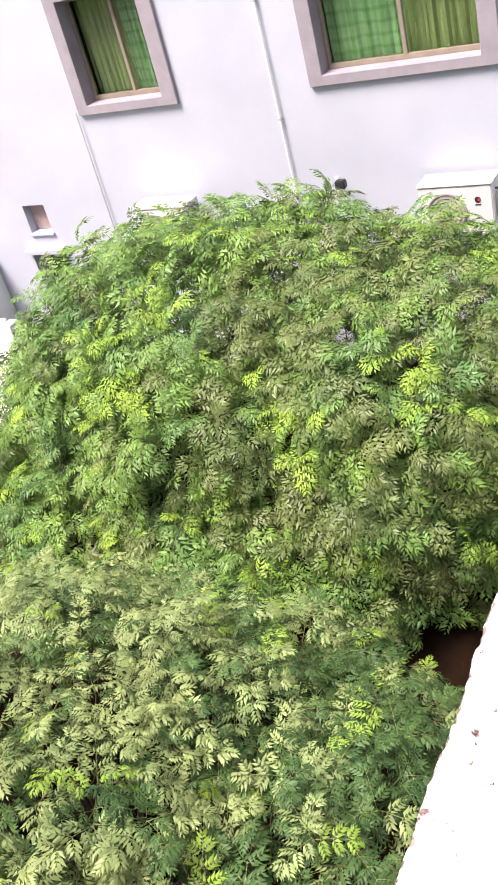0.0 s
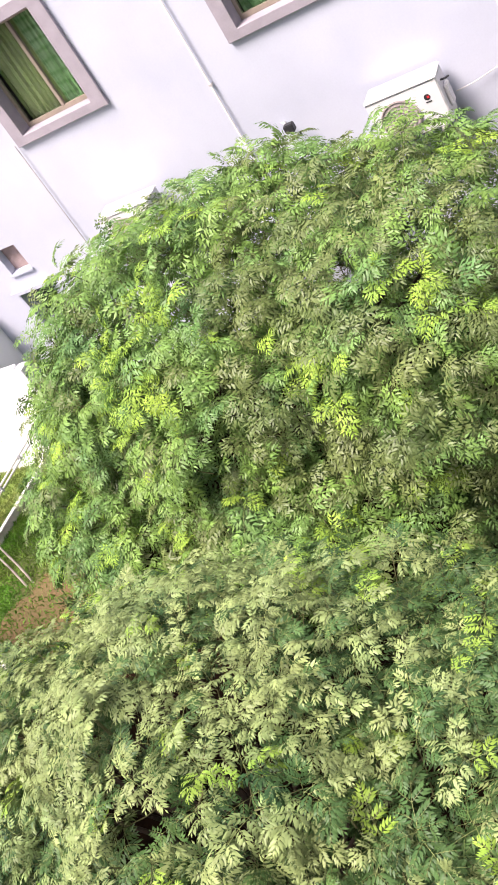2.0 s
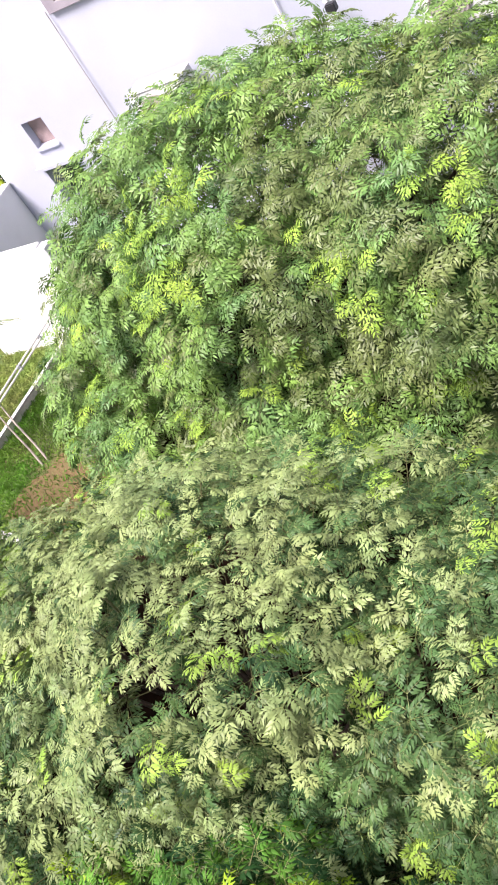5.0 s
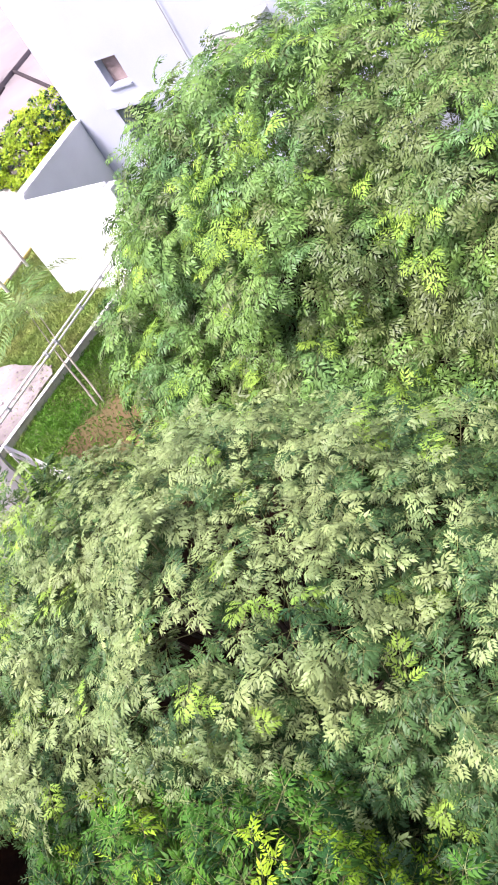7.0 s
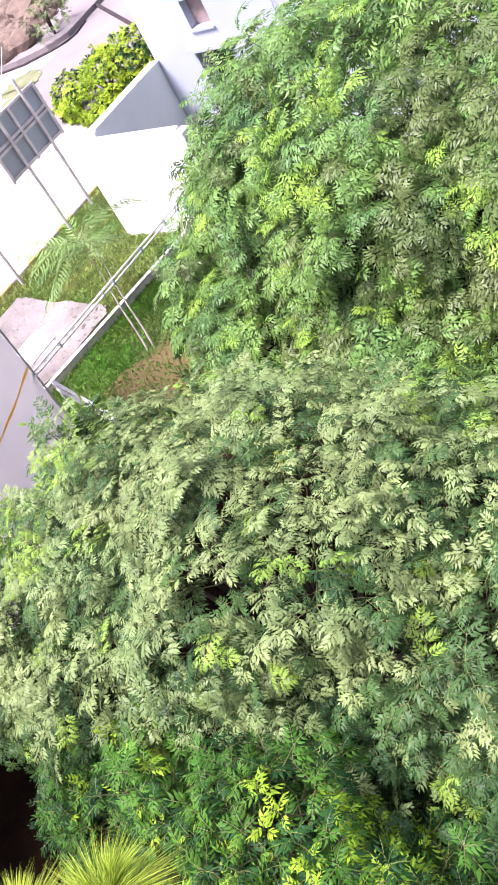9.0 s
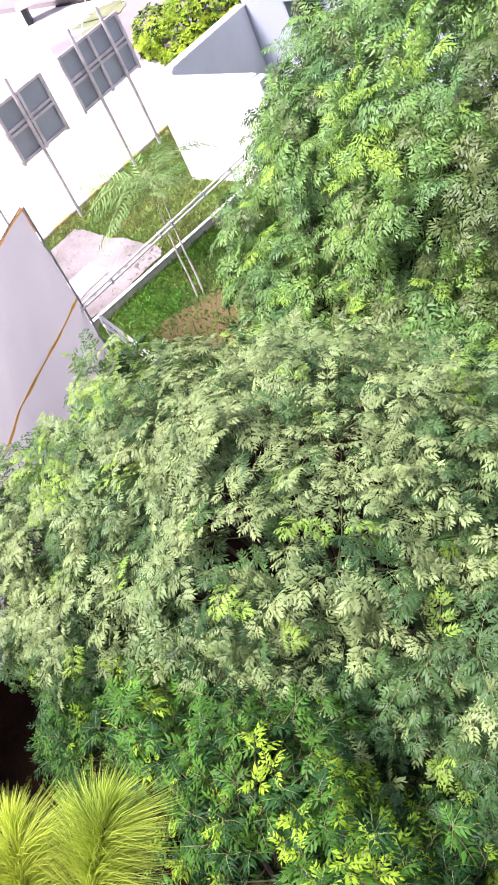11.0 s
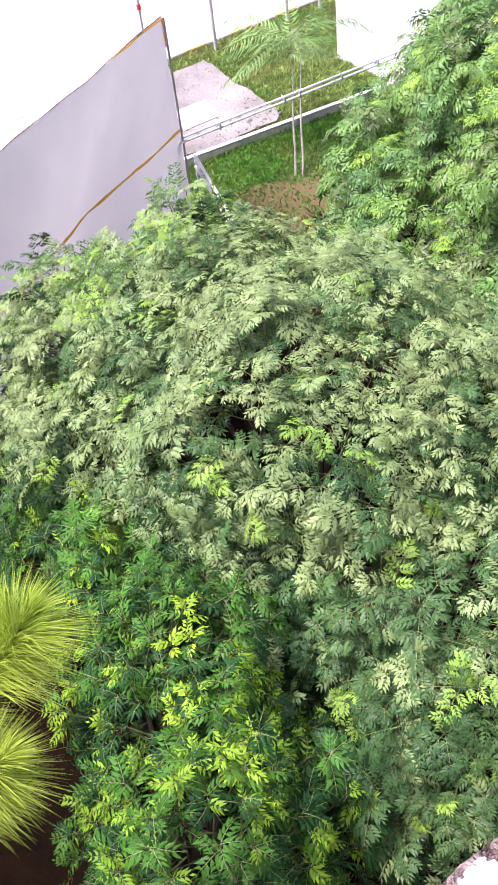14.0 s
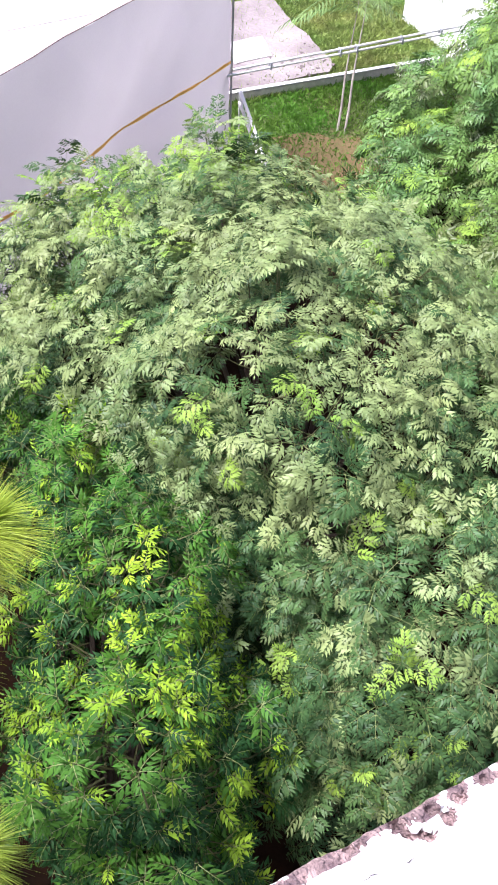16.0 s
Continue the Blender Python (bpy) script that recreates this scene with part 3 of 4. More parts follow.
window(W1, -1.55, CURTAIN_DARK, CURTAIN)
window(W2, 2.22, CURTAIN, CURTAIN_DARK)
v = on_house(boxed("vent_window", (VENT[0] + 0.003, 0.14, VENT[2] + 0.003), (VENT[1] - 0.003, 0.18, VENT[3] - 0.003), VENT_SHUTTER, house, 0.004, "dull brown shuttered vent opening"))
on_house(boxed("window_sill", (VENT[0] - 0.02, -0.035, VENT[2] - 0.04), (VENT[1] + 0.03, -0.002, VENT[2] - 0.003), PLASTER, house))
on_house(boxed("ledge", (LOWVENT[0] - 0.05, -0.12, LOWVENT[3] + 0.005), (LOWVENT[1] + 0.05, -0.002, LOWVENT[3] + 0.07), PLASTER, house))


def drain(x, z0, z1, r, mat, label):
    d = thing("drain_pipe", (x, -0.04, z0), label, "pipe")
    p = bar("pipe", [(0, 0, 0), (0, 0, z1 - z0)], r, mat, d)
    for k in range(int((z1 - z0) / 1.4)):
        z = 0.7 + 1.4 * k
        part("clip", box(bmesh.new(), (-r - 0.012, -r - 0.004, z), (r + 0.012, 0.038, z + 0.025), 0.003), GALV, d)
    return d


drain(0.57, 0.0, FTOP, 0.013, PIPE_W, "thin white drain pipe clipped to the plaster wall")
drain(-2.46, 0.0, 3.9, 0.008, GALV, "thin grey conduit running down the plaster wall")


def air_conditioner(place, label):
    """Outdoor unit, its front towards -y."""
    t = thing("air_conditioner", place, label, "air conditioner", "outdoor units on the facade")
    w, d, h = 0.87, 0.36, 0.60
    part("body", box(bmesh.new(), (0, 0, 0), (w, d, h - 0.03), 0.012), WHITE_METAL, t)
    part("lid", box(bmesh.new(), (-0.008, -0.012, h - 0.028), (w + 0.008, d + 0.008, h), 0.010), WHITE_METAL, t)
    g = part("fan_grille", tube(bmesh.new(), [(0.33, -0.022, 0.27), (0.33, 0.004, 0.27)], 0.235, 40), GRILLE, t, "round grey fan grille")
    for k in range(5):
        bm = bmesh.new()
        bmesh.ops.create_cone(bm, cap_ends=False, segments=36, radius1=0.05 + 0.043 * k, radius2=0.05 + 0.043 * k, depth=0.012, matrix=Matrix.Translation((0.33, -0.026, 0.27)) @ Matrix.Rotation(math.pi / 2, 4, "X"))
        bm.normal_update()
        bmesh.ops.solidify(bm, geom=bm.faces[:], thickness=0.006)
        part("ring", bm, GRILLE_WIRE, g)
    bm = bmesh.new()
    bmesh.ops.create_cone(bm, cap_ends=True, segments=24, radius1=0.036, radius2=0.036, depth=0.004, matrix=Matrix.Translation((0.70, -0.003, 0.40)) @ Matrix.Rotation(math.pi / 2, 4, "X"))
    badge = part("badge", bm, DARK, t, "round dark and red maker's mark")
    part("badge_wedge", box(bmesh.new(), (0.70, -0.009, 0.385), (0.728, -0.004, 0.415), 0.002), RED, badge)
    part("lettering_bar", box(bmesh.new(), (0.665, -0.005, 0.335), (0.735, -0.0005, 0.347), 0.001), DARK, t)
    bm = box(bmesh.new(), (w + 0.001, 0.12, 0.14), (w + 0.05, 0.27, 0.40), 0.012)
    part("valve_cover", bm, WHITE_METAL, t)
    part("cable_loop", tube(bmesh.new(), [(w + 0.03 + 0.05 * math.sin(a), 0.2 + 0.06 * math.cos(a), 0.42 + 0.05 * math.sin(a * 0.5)) for a in [k * 0.5 for k in range(10)]], 0.012, 8), DARK, t)
    for x in (0.12, w - 0.16):
        bm = box(bmesh.new(), (x, -0.02, -0.05), (x + 0.04, d + 0.108, -0.001), 0.003)
        part("bracket", bm, GALV, t)
    return t


air_conditioner((2.34, -0.46, 2.09), "white outdoor air conditioner with a round grille, wall brackets")
air_conditioner((-1.75, -0.46, 2.05), "white outdoor air conditioner half hidden by the tree")
lamp = thing("wall_lamp", (1.235, -0.02, 2.645), "small black flood lamp on a white arm", "lamp")
part("arm", tube(bmesh.new(), [(-0.06, 0.018, 0.05), (-0.05, -0.10, 0.10), (0.02, -0.17, 0.10)], 0.014, 8), WHITE_METAL, lamp)
part("housing", box(bmesh.new(), (0.0, -0.27, 0.0), (0.13, -0.17, 0.11), 0.012), DARK, lamp)

# stub column with insulated pipes
col = thing("pipe_column", (4.15, -0.25, 0), "rough cream plastered pillar with insulated pipes on top", "pillar")
part("pillar", box(bmesh.new(), (-0.20, -0.15, 0), (-0.02, 0.22, 2.12), 0.02), CREAM, col)
part("pillar", box(bmesh.new(), (0.22, -0.15, 0), (0.42, 0.22, 2.05), 0.02), CREAM, col)
part("beam", box(bmesh.new(), (-0.018, -0.15, 1.45), (0.218, 0.1, 1.60), 0.02), CREAM, col)
part("elbow", tube(bmesh.new(), [(-0.1, -0.05, 2.10), (-0.08, -0.05, 2.20), (0.02, -0.05, 2.25), (0.45, -0.03, 2.27)], 0.065, 12), CREAM, col)
part("slat", box(bmesh.new(), (-0.05, -0.10, 2.42), (0.5, -0.05, 2.46), 0.005), PIPE_W, col)
part("slat", box(bmesh.new(), (-0.02, -0.10, 2.33), (0.5, -0.05, 2.37), 0.005), PIPE_W, col)
part("riser", tube(bmesh.new(), [(-0.08, 0.2, 2.1), (-0.11, 0.2, 2.6), (-0.13, 0.22, 3.4)], 0.02, 8), PIPE_W, col)
cable = thing("power_cable", (3.3, -0.1, 2.28), "thin grey cable slung along the wall", "cable")
part("strand", tube(bmesh.new(), [(-0.03, -0.02, 0.0), (0.2, 0.04, 0.0), (0.45, 0.06, 0.05), (0.8, 0.07, 0.2), (1.2, 0.08, 0.45), (2.2, 0.09, 1.3)], 0.007, 6), GALV, cable)

# ---- walled yard at the building's corner ----
yard = thing("boundary_wall", (-4.6, -1.0, 0), "white painted yard wall joined to the building corner", "wall")
yi = Matrix.Translation(-yard.location)
for nm, lo, hi in (("wall", (-5.12, -1.86, -0.05), (-5.0, -0.002, 1.80)), ("wall", (-5.45, -1.98, -0.05), (-3.34, -1.862, 1.74)), ("coping", (-5.15, -1.83, 1.802), (-4.97, -0.003, 1.84)), ("post", (-3.338, -2.02, -0.05), (-3.18, -1.82, 1.70))):
    o = boxed(nm, lo, hi, PAINT_WALL, yard, 0.008)
    o.matrix_parent_inverse = yi

# ---- road side ----
kerb = thing("kerb", (-7.27, -2, 0), "low kerb painted in yellow and grey blocks", "kerb", kind="structure")
for k in range(16):
    y = -5.4 + k * 0.45
    o = boxed("kerb_stone", (-7.355, y, -0.1), (-7.28, y + 0.44, 0.065), (KERB_Y, KERB_W)[k % 2], kerb, 0.012)
    o.matrix_parent_inverse = Matrix.Translation(-kerb.location)
low = thing("retaining_wall", (-4.15, -3.5, 0), "low garden retaining wall of worn pinkish render", "wall", kind="structure")
for nm, half, z0, z1, mat in (("wall", 0.040, -0.1, 0.118, WALL_TOP), ("coping", 0.042, 0.12, 0.136, LIME)):
    o = boxed(nm, (-4.21 - half, -6.5, z0), (-4.21 + half, -0.9, z1), mat, low, 0.008, turn=-0.11)
    o.matrix_parent_inverse = Matrix.Translation(-low.location)


def irregular(name, outline, z0, z1, mat, label, category, ragged=0.0):
    bm = bmesh.new()
    if ragged:
        fine = []
        for (ax, ay), (bx, by) in zip(outline, outline[1:] + outline[:1]):
            for k in range(8):
                x, y = ax + (bx - ax) * k / 8, ay + (by - ay) * k / 8
                fine.append((x + ragged * noise.noise(Vector((x * 3, y * 3, 1))) + 0.5 * ragged * noise.noise(Vector((x * 9, y * 9, 4))), y + ragged * noise.noise(Vector((x * 3, y * 3, 8))) + 0.5 * ragged * noise.noise(Vector((x * 9, y * 9, 6)))))
        outline = fine
    top = [bm.verts.new((x, y, z1)) for x, y in outline]
    face = bm.faces.new(top)
    r = bmesh.ops.extrude_face_region(bm, geom=[face])
    for g in r["geom"]:
        if isinstance(g, bmesh.types.BMVert):
            g.co.z = z0
    bmesh.ops.recalc_face_normals(bm, faces=bm.faces)
    return tagged(part(name, bm, mat), label, category, kind="structure")


irregular("drive", [(-14.4, 2.6), (-13.2, 3.9), (-13.7, 5.2), (-14.1, 6.6), (-14.4, 9.5), (-11.5, 9.0), (-9.6, 4.4), (-9.6, 2.2), (-10.8, 1.6), (-12.5, 1.8)], -0.05, 0.036, DRIVE, "dusty pinkish concrete of the drive bend", "pavement", 0.25)
irregular("concrete_slab", [(-6.85, -3.55), (-5.9, -3.6), (-4.75, -3.65), (-4.47, -3.85), (-4.5, -5.1), (-4.7, -5.5), (-6.0, -5.5), (-6.9, -5.3)], -0.05, 0.06, SLAB, "cracked stained concrete slab beside the lawn", "slab", 0.06)
irregular("slab_cover", [(-5.72, -4.8), (-5.70, -4.25), (-5.14, -4.38), (-5.15, -4.96)], 0.061, 0.075, LIME, "white limewashed cover stone on the slab", "cover", 0.03)
# Near-black sheet under the trees: deep shade put into the soil colour.
irregular("shade_soil", [(-1.2, -13.9), (5.9, -13.9), (5.9, -5.8), (4.8, -1.2), (-1.2, -1.0), (-1.6, -3.8), (-1.3, -6.2)], -0.05, 0.006, SHADE_SOIL, "soil under the trees, coloured near-black for deep shade", "soil")
irregular("soil_patch", [(-3.4, -4.9), (-2.9, -4.3), (-2.0, -4.2), (-1.6, -4.9), (-2.0, -5.6), (-2.8, -5.8), (-3.3, -5.4)], -0.05, 0.012, SOIL, "bare red-brown soil under the trees", "soil", 0.28)


def rail():
    t = thing("pipe_rail", (-3.4, -4.4, 0), "two weathered white pipes clamped together as a rail", "railing")
    ti = Matrix.Translation(-t.location)
    for dx, dz in ((0, 0.985), (0.025, 0.938)):
        o = bar("pipe", [(-3.45 + dx, -6.6, dz + 0.05), (-3.45 + dx, -4.3, dz - 0.025), (-3.45 + dx, -1.9, dz - 0.10)], 0.016, PIPE_W, t)
        o.matrix_parent_inverse = ti
    for x, y, x2, y2 in ((-3.45, -6.2, -3.5, -6.15), (-3.3, -2.3, -3.34, -2.3)):
        o = bar("leg", [(x, y, -0.05), (x2, y2, 0.96)], 0.014, PIPE_W, t, 8)
        o.matrix_parent_inverse = ti
    for y in (-5.4, -4.42, -4.18, -3.5, -2.9):
        o = boxed("clamp", (-3.475, y, 0.884 - 0.032 * (y + 4.3)), (-3.40, y + 0.02, 0.982 - 0.032 * (y + 4.3)), BOARD, t, 0.004)
        o.matrix_parent_inverse = ti


rail()


def signboard(y0, y1, poles, label):
    """Back of a sheet metal notice board on tall poles; it faces the road."""
    t = thing("notice_board", (-7.07, (y0 + y1) / 2, 0), label, "sign", "boards along the kerb")
    ti = Matrix.Translation(-t.location)
    fix = lambda o: setattr(o, "matrix_parent_inverse", ti)
    fix(boxed("sheet", (-7.13, y0, 1.28), (-7.115, y1, 2.22), BOARD, t, 0.003))
    w = (y1 - y0)
    for z in (1.29, 1.72, 1.80, 2.20):
        fix(boxed("rail", (-7.112, y0, z), (-7.075, y1, z + 0.045), PINKISH, t, 0.004))
    for y in (y0, y0 + w * 0.5 - 0.02, y1 - 0.04):
        fix(boxed("stile", (-7.11, y, 1.26), (-7.07, y + 0.055, 2.24), PINKISH, t, 0.004))
    for y in poles:
        fix(bar("pole", [(-7.05, y, -0.1), (-7.05, y, 2.5)], 0.029, PINKISH, t))


signboard(-2.15, -0.72, (-1.74, -1.06), "back of a grey metal notice board on faded pink poles")
signboard(-3.60, -2.55, (-3.16,), "small grey sheet metal notice board on one faded pink pole")

# ---- tarpaulin screen ----
C0 = Vector((-3.46, -5.93, 0))
ALONG = Vector((0.472, -0.882, 0))
SCREEN_TOP = 2.46


def billow(s, z):
    """How far the cloth hangs out of its plane."""
    crease = 0.05 * abs(noise.noise(Vector((s * 1.1 - z * 0.9, s * 0.25 + z * 0.3, 21)))) ** 0.6
    return crease * min(1.0, 0.3 + s) + min(1.0, s / 1.5) * 0.085 * math.sin(s * 1.7 + z * 1.6) * math.sin(math.pi * z / SCREEN_TOP) + 0.016 * noise.noise(Vector((s * 2.2 + z * 1.8, z * 0.7, 3))) + 0.006 * noise.noise(Vector((s * 7 + z * 5, z * 1.5, 9)))


def screen():
    t = thing("tarpaulin_screen", C0, "tall screen of lilac-grey tarpaulin with a frayed orange seam", "screen")
    L, n, m = 9.0, 120, 30
    out = Vector((0.882, 0.472, 0))
    bm = bmesh.new()
    grid = []
    for i in range(n + 1):
        row = []
        for j in range(m + 1):
            s, z = L * i / n, SCREEN_TOP * j / m
            top = 0.012 * math.sin(s * 3.1) + 0.008 * noise.noise(Vector((s * 6, 2, 7))) if j == m else 0
            row.append(bm.verts.new(ALONG * s + out * billow(s, z) + Vector((0, 0, z + top))))
        grid.append(row)
    for i in range(n):
        for j in range(m):
            f = bm.faces.new((grid[i][j], grid[i + 1][j], grid[i + 1][j + 1], grid[i][j + 1]))
            f.smooth = True
    sheet = part("tarpaulin", bm, TARP, t)
    bm = bmesh.new()
    prev = None
    for i in range(n + 1):
        s = L * i / n
        z = 1.115 + 0.012 * s + 0.015 * math.sin(s * 1.9 + 0.5)
        w = 0.017 + 0.005 * math.sin(s * 9) + 0.007 * noise.noise(Vector((s * 9, 0, 4)))
        p = ALONG * s + out * (billow(s, z) + 0.008)
        pair = [bm.verts.new(p + Vector((0, 0, z - w))), bm.verts.new(p + Vector((0, 0, z + w)))]
        if prev:
            bm.faces.new((prev[0], pair[0], pair[1], prev[1]))
        prev = pair
    part("seam", bm, ORANGE, sheet, "frayed orange seam")
    bm = bmesh.new()
    edge = [(0.0, SCREEN_TOP - 0.34), (0.0, SCREEN_TOP - 0.2), (0.0, SCREEN_TOP - 0.02), (0.25, SCREEN_TOP), (0.5, SCREEN_TOP), (0.75, SCREEN_TOP), (1.0, SCREEN_TOP + 0.004)]
    tube(bm, [ALONG * q + out * (billow(q, z) + 0.006) + Vector((0, 0, z)) for q, z in edge], [0.006, 0.012, 0.015, 0.013, 0.010, 0.012, 0.005], 6)
    part("hem", bm, ORANGE, sheet, "orange binding left along the hem")
    part("tail", tube(bmesh.new(), [ALONG * 2.45 + out * (billow(2.45, 1.12) + 0.012) + Vector((0.002 * k, 0, 1.12 - 0.05 * k)) for k in range(4)], 0.006, 6), ORANGE, sheet, "loose thread of the seam")
    bar("top_wire", [ALONG * (L * k / 40) + out * billow(L * k / 40, SCREEN_TOP) + Vector((0, 0, SCREEN_TOP + 0.008 + 0.012 * math.sin(L * k / 40 * 3.1))) for k in range(41)], 0.006, MORTAR, t, 6)
    bar("corner_post", [out * 0.03 + Vector((0, 0, -0.1)), out * 0.03 + Vector((0, 0, SCREEN_TOP))], 0.014, GALV, t)
    for q in (5.5, 8.95):
        bar("post", [ALONG * q - out * 0.09 + Vector((0, 0, -0.1)), ALONG * q - out * 0.09 + Vector((0, 0, SCREEN_TOP - 0.02))], 0.024, GALV, t)
    return t


screen()
irregular("yard_floor", [(-7.355, -5.6), (-3.62, -6.02), (0.62, -13.95), (-7.355, -14.1)], -0.1, 0.026, CONCRETE, "pale concrete yard behind the tarpaulin screen", "pavement")
post = thing("marker_pole", (-4.05, -5.88, 0), "thin steel pole with two bands of red tape", "pole")
part("shaft", tube(bmesh.new(), [(0, 0, -0.1), (0, 0, 3.9)], 0.016, 8), GALV, post)
for z in (2.36, 2.64):
    part("tape", tube(bmesh.new(), [(0, 0, z), (0, 0, z + 0.06)], 0.026, 10), RED, post)

truss = thing("steel_truss", (-3.3, -5.9, 0), "white painted steel lattice leaning at the screen corner", "truss")
ti = Matrix.Translation(-truss.location)
pa, pb = Vector((-3.42, -5.80, 0.75)), Vector((-2.1, -6.15, 0.62))
for dz in (0, -0.16):
    o = bar("chord", [pa + Vector((0, 0, dz)), pb + Vector((0, 0, dz))], 0.022, PIPE_W, truss, 8)
    o.matrix_parent_inverse = ti
for k in range(7):
    q, w = pa.lerp(pb, k / 7), pa.lerp(pb, (k + 1) / 7)
    o = bar("brace", [q + Vector((0, 0, -0.16 * (k % 2))), w + Vector((0, 0, -0.16 * ((k + 1) % 2)))], 0.012, PIPE_W, truss, 6)
    o.matrix_parent_inverse = ti
for q in (pa, pb):
    o = bar("leg", [(q.x, q.y, -0.05), (q.x, q.y, q.z)], 0.013, PIPE_W, truss, 8)
    o.matrix_parent_inverse = ti

# ---- own building: roof parapet ----
PX, PZ = 6.0445, 6.281
# holes broken through the plaster: place, radius, depth
CHIPS = [(6.0502, -10.4462, 0.0014, 0.003), (6.0484, -10.5129, 0.0035, 0.004), (6.0659, -10.5206, 0.0032, 0.006), (6.0682, -10.5296, 0.0016, 0.004), (6.0682, -10.5463, 0.0013, 0.003), (6.0673, -10.5504, 0.0016, 0.003),
         (6.0862, -10.5589, 0.0016, 0.003), (6.0737, -10.4979, 0.0012, 0.003), (6.0475, -10.5935, 0.0034, 0.005), (6.0458, -10.6435, 0.0034, 0.004),
         (6.0505, -10.7985, 0.0058, 0.009), (6.0565, -10.7915, 0.0060, 0.009), (6.0615, -10.7868, 0.0042, 0.008), (6.0559, -10.7722, 0.0050, 0.007), (6.0523, -10.7601, 0.0042, 0.005), (6.0495, -10.7780, 0.0045, 0.006), (6.047, -10.8294, 0.0038, 0.005), (6.0489, -10.8224, 0.0030, 0.005), (6.050, -10.742, 0.0035, 0.004), (6.054, -10.722, 0.0030, 0.004)]
# crumbs of plaster left standing in the holes
CRUMBS = [(6.0530, -10.7900, 0.0040), (6.0565, -10.7835, 0.0036), (6.0525, -10.7690, 0.0028)]
CRACKS = [[(6.0507, -10.5981), (6.0613, -10.5973), (6.0678, -10.5976), (6.074, -10.606), (6.0761, -10.615), (6.0796, -10.6222), (6.0834, -10.631)], [(6.0665, -10.5225), (6.0680, -10.5330), (6.0684, -10.5430)],
          [(6.0653, -10.8327), (6.0656, -10.8277), (6.0667, -10.8213)], [(6.0689, -10.8075), (6.0679, -10.8026), (6.0676, -10.7987)], [(6.0751, -10.7858), (6.0765, -10.7812), (6.0775, -10.7746)]]


def parapet():
    t = thing("parapet_wall", (6.2, -10.5, 5.2), "chipped white plastered brick parapet of the roof terrace", "wall", kind="structure")
    bm = bmesh.new()
    ys = [-15.0 + 0.25 * i for i in range(16)] + [-11.2 + 0.02 * i for i in range(14)] + [-10.92 + 0.0013 * i for i in range(440)] + [-10.345 + 0.02 * i for i in range(30)] + [-9.7 + 0.25 * i for i in range(15)]
    xs = [0.001 + 0.0013 * i for i in range(38)] + [0.052 + 0.004 * i for i in range(18)] + [0.13 + 0.02 * i for i in range(10)]
    nz = lambda x, y, z: noise.noise(Vector((x, y, z)))
    rows, bare = [], {}
    for y in ys:
        edge = 0.0022 * nz(0, y * 11, 0) + 0.0018 * nz(3, y * 50, 0) + 0.0010 * nz(3, y * 150, 0)
        row = [bm.verts.new((PX + 0.012 + edge, y, 4.2)), bm.verts.new((PX + 0.004 + edge, y, PZ - 0.06)), bm.verts.new((PX + edge, y, PZ - 0.005))]
        worn = 1 / (1 + math.exp((y + 10.675) / 0.010))
        bare[row[2]] = worn > 0.5 or nz(7, y * 18, 2) > 0.1
        reach = worn * (0.0062 + 0.003 * nz(9, y * 26, 4)) + 0.0012 + 0.0032 * max(0.0, nz(9, y * 21, 1)) * (1 - worn)
        for x in xs:
            px = PX + edge * max(0, 1 - x / 0.03) + x
            z = PZ + 0.0013 * nz(x * 26, y * 26, 1) + 0.0006 * nz(x * 110, y * 110, 2)
            if x < 0.006:
                z -= 0.003 * (1 - x / 0.006) ** 2
            hole = x < reach + 0.004 * nz(x * 95, y * 95, 8)
            if hole:
                z -= 0.0008 + 0.0020 * abs(nz(x * 160, y * 160, 5)) + 0.0016 * nz(x * 420, y * 420, 6)
            for cx, cy, r, deep in CHIPS:
                if abs(y - cy) < 3 * r and abs(px - cx) < 3 * r:
                    far = math.hypot(px - cx, y - cy) / r + 0.8 * nz(x * 210, y * 210, 12)
                    if far < 1:
                        z -= deep * min(1.0, 2.5 * (1 - far))
                        hole = True
            v = bm.verts.new((px, y, z))
            bare[v] = hole
            row.append(v)
        row += [bm.verts.new((PX + 0.33, y, PZ - 0.02)), bm.verts.new((PX + 0.33, y, 4.2))]
        rows.append(row)
    for a, b in zip(rows, rows[1:]):
        for j in range(len(a) - 1):
            f = bm.faces.new((a[j], a[j + 1], b[j + 1], b[j]))
            c = sum(1 for q in f.verts if bare.get(q))
            f.material_index = 1 if c >= 2 and nz(f.verts[0].co.x * 110, f.verts[0].co.y * 110, 3) > -0.25 else 0
    bmesh.ops.recalc_face_normals(bm, faces=bm.faces)
    o = part("plaster_cap", bm, [LIME, MORTAR], t)
    o.matrix_parent_inverse = Matrix.Translation(-t.location)
    for cx, cy, size in CRUMBS:
        bm = bmesh.new()
        bmesh.ops.create_icosphere(bm, subdivisions=2, radius=size)
        for q in bm.verts:
            q.co *= 1 + 0.5 * nz(q.co.x * 400 + cy * 50, q.co.y * 400, q.co.z * 400)
            q.co = Vector((q.co.x + cx, 1.3 * q.co.y + cy, 0.7 * q.co.z + PZ - 0.004))
        o = part("crumb", bm, LIME, t)
        o.matrix_parent_inverse = Matrix.Translation(-t.location)
    rnd = random.Random(4)
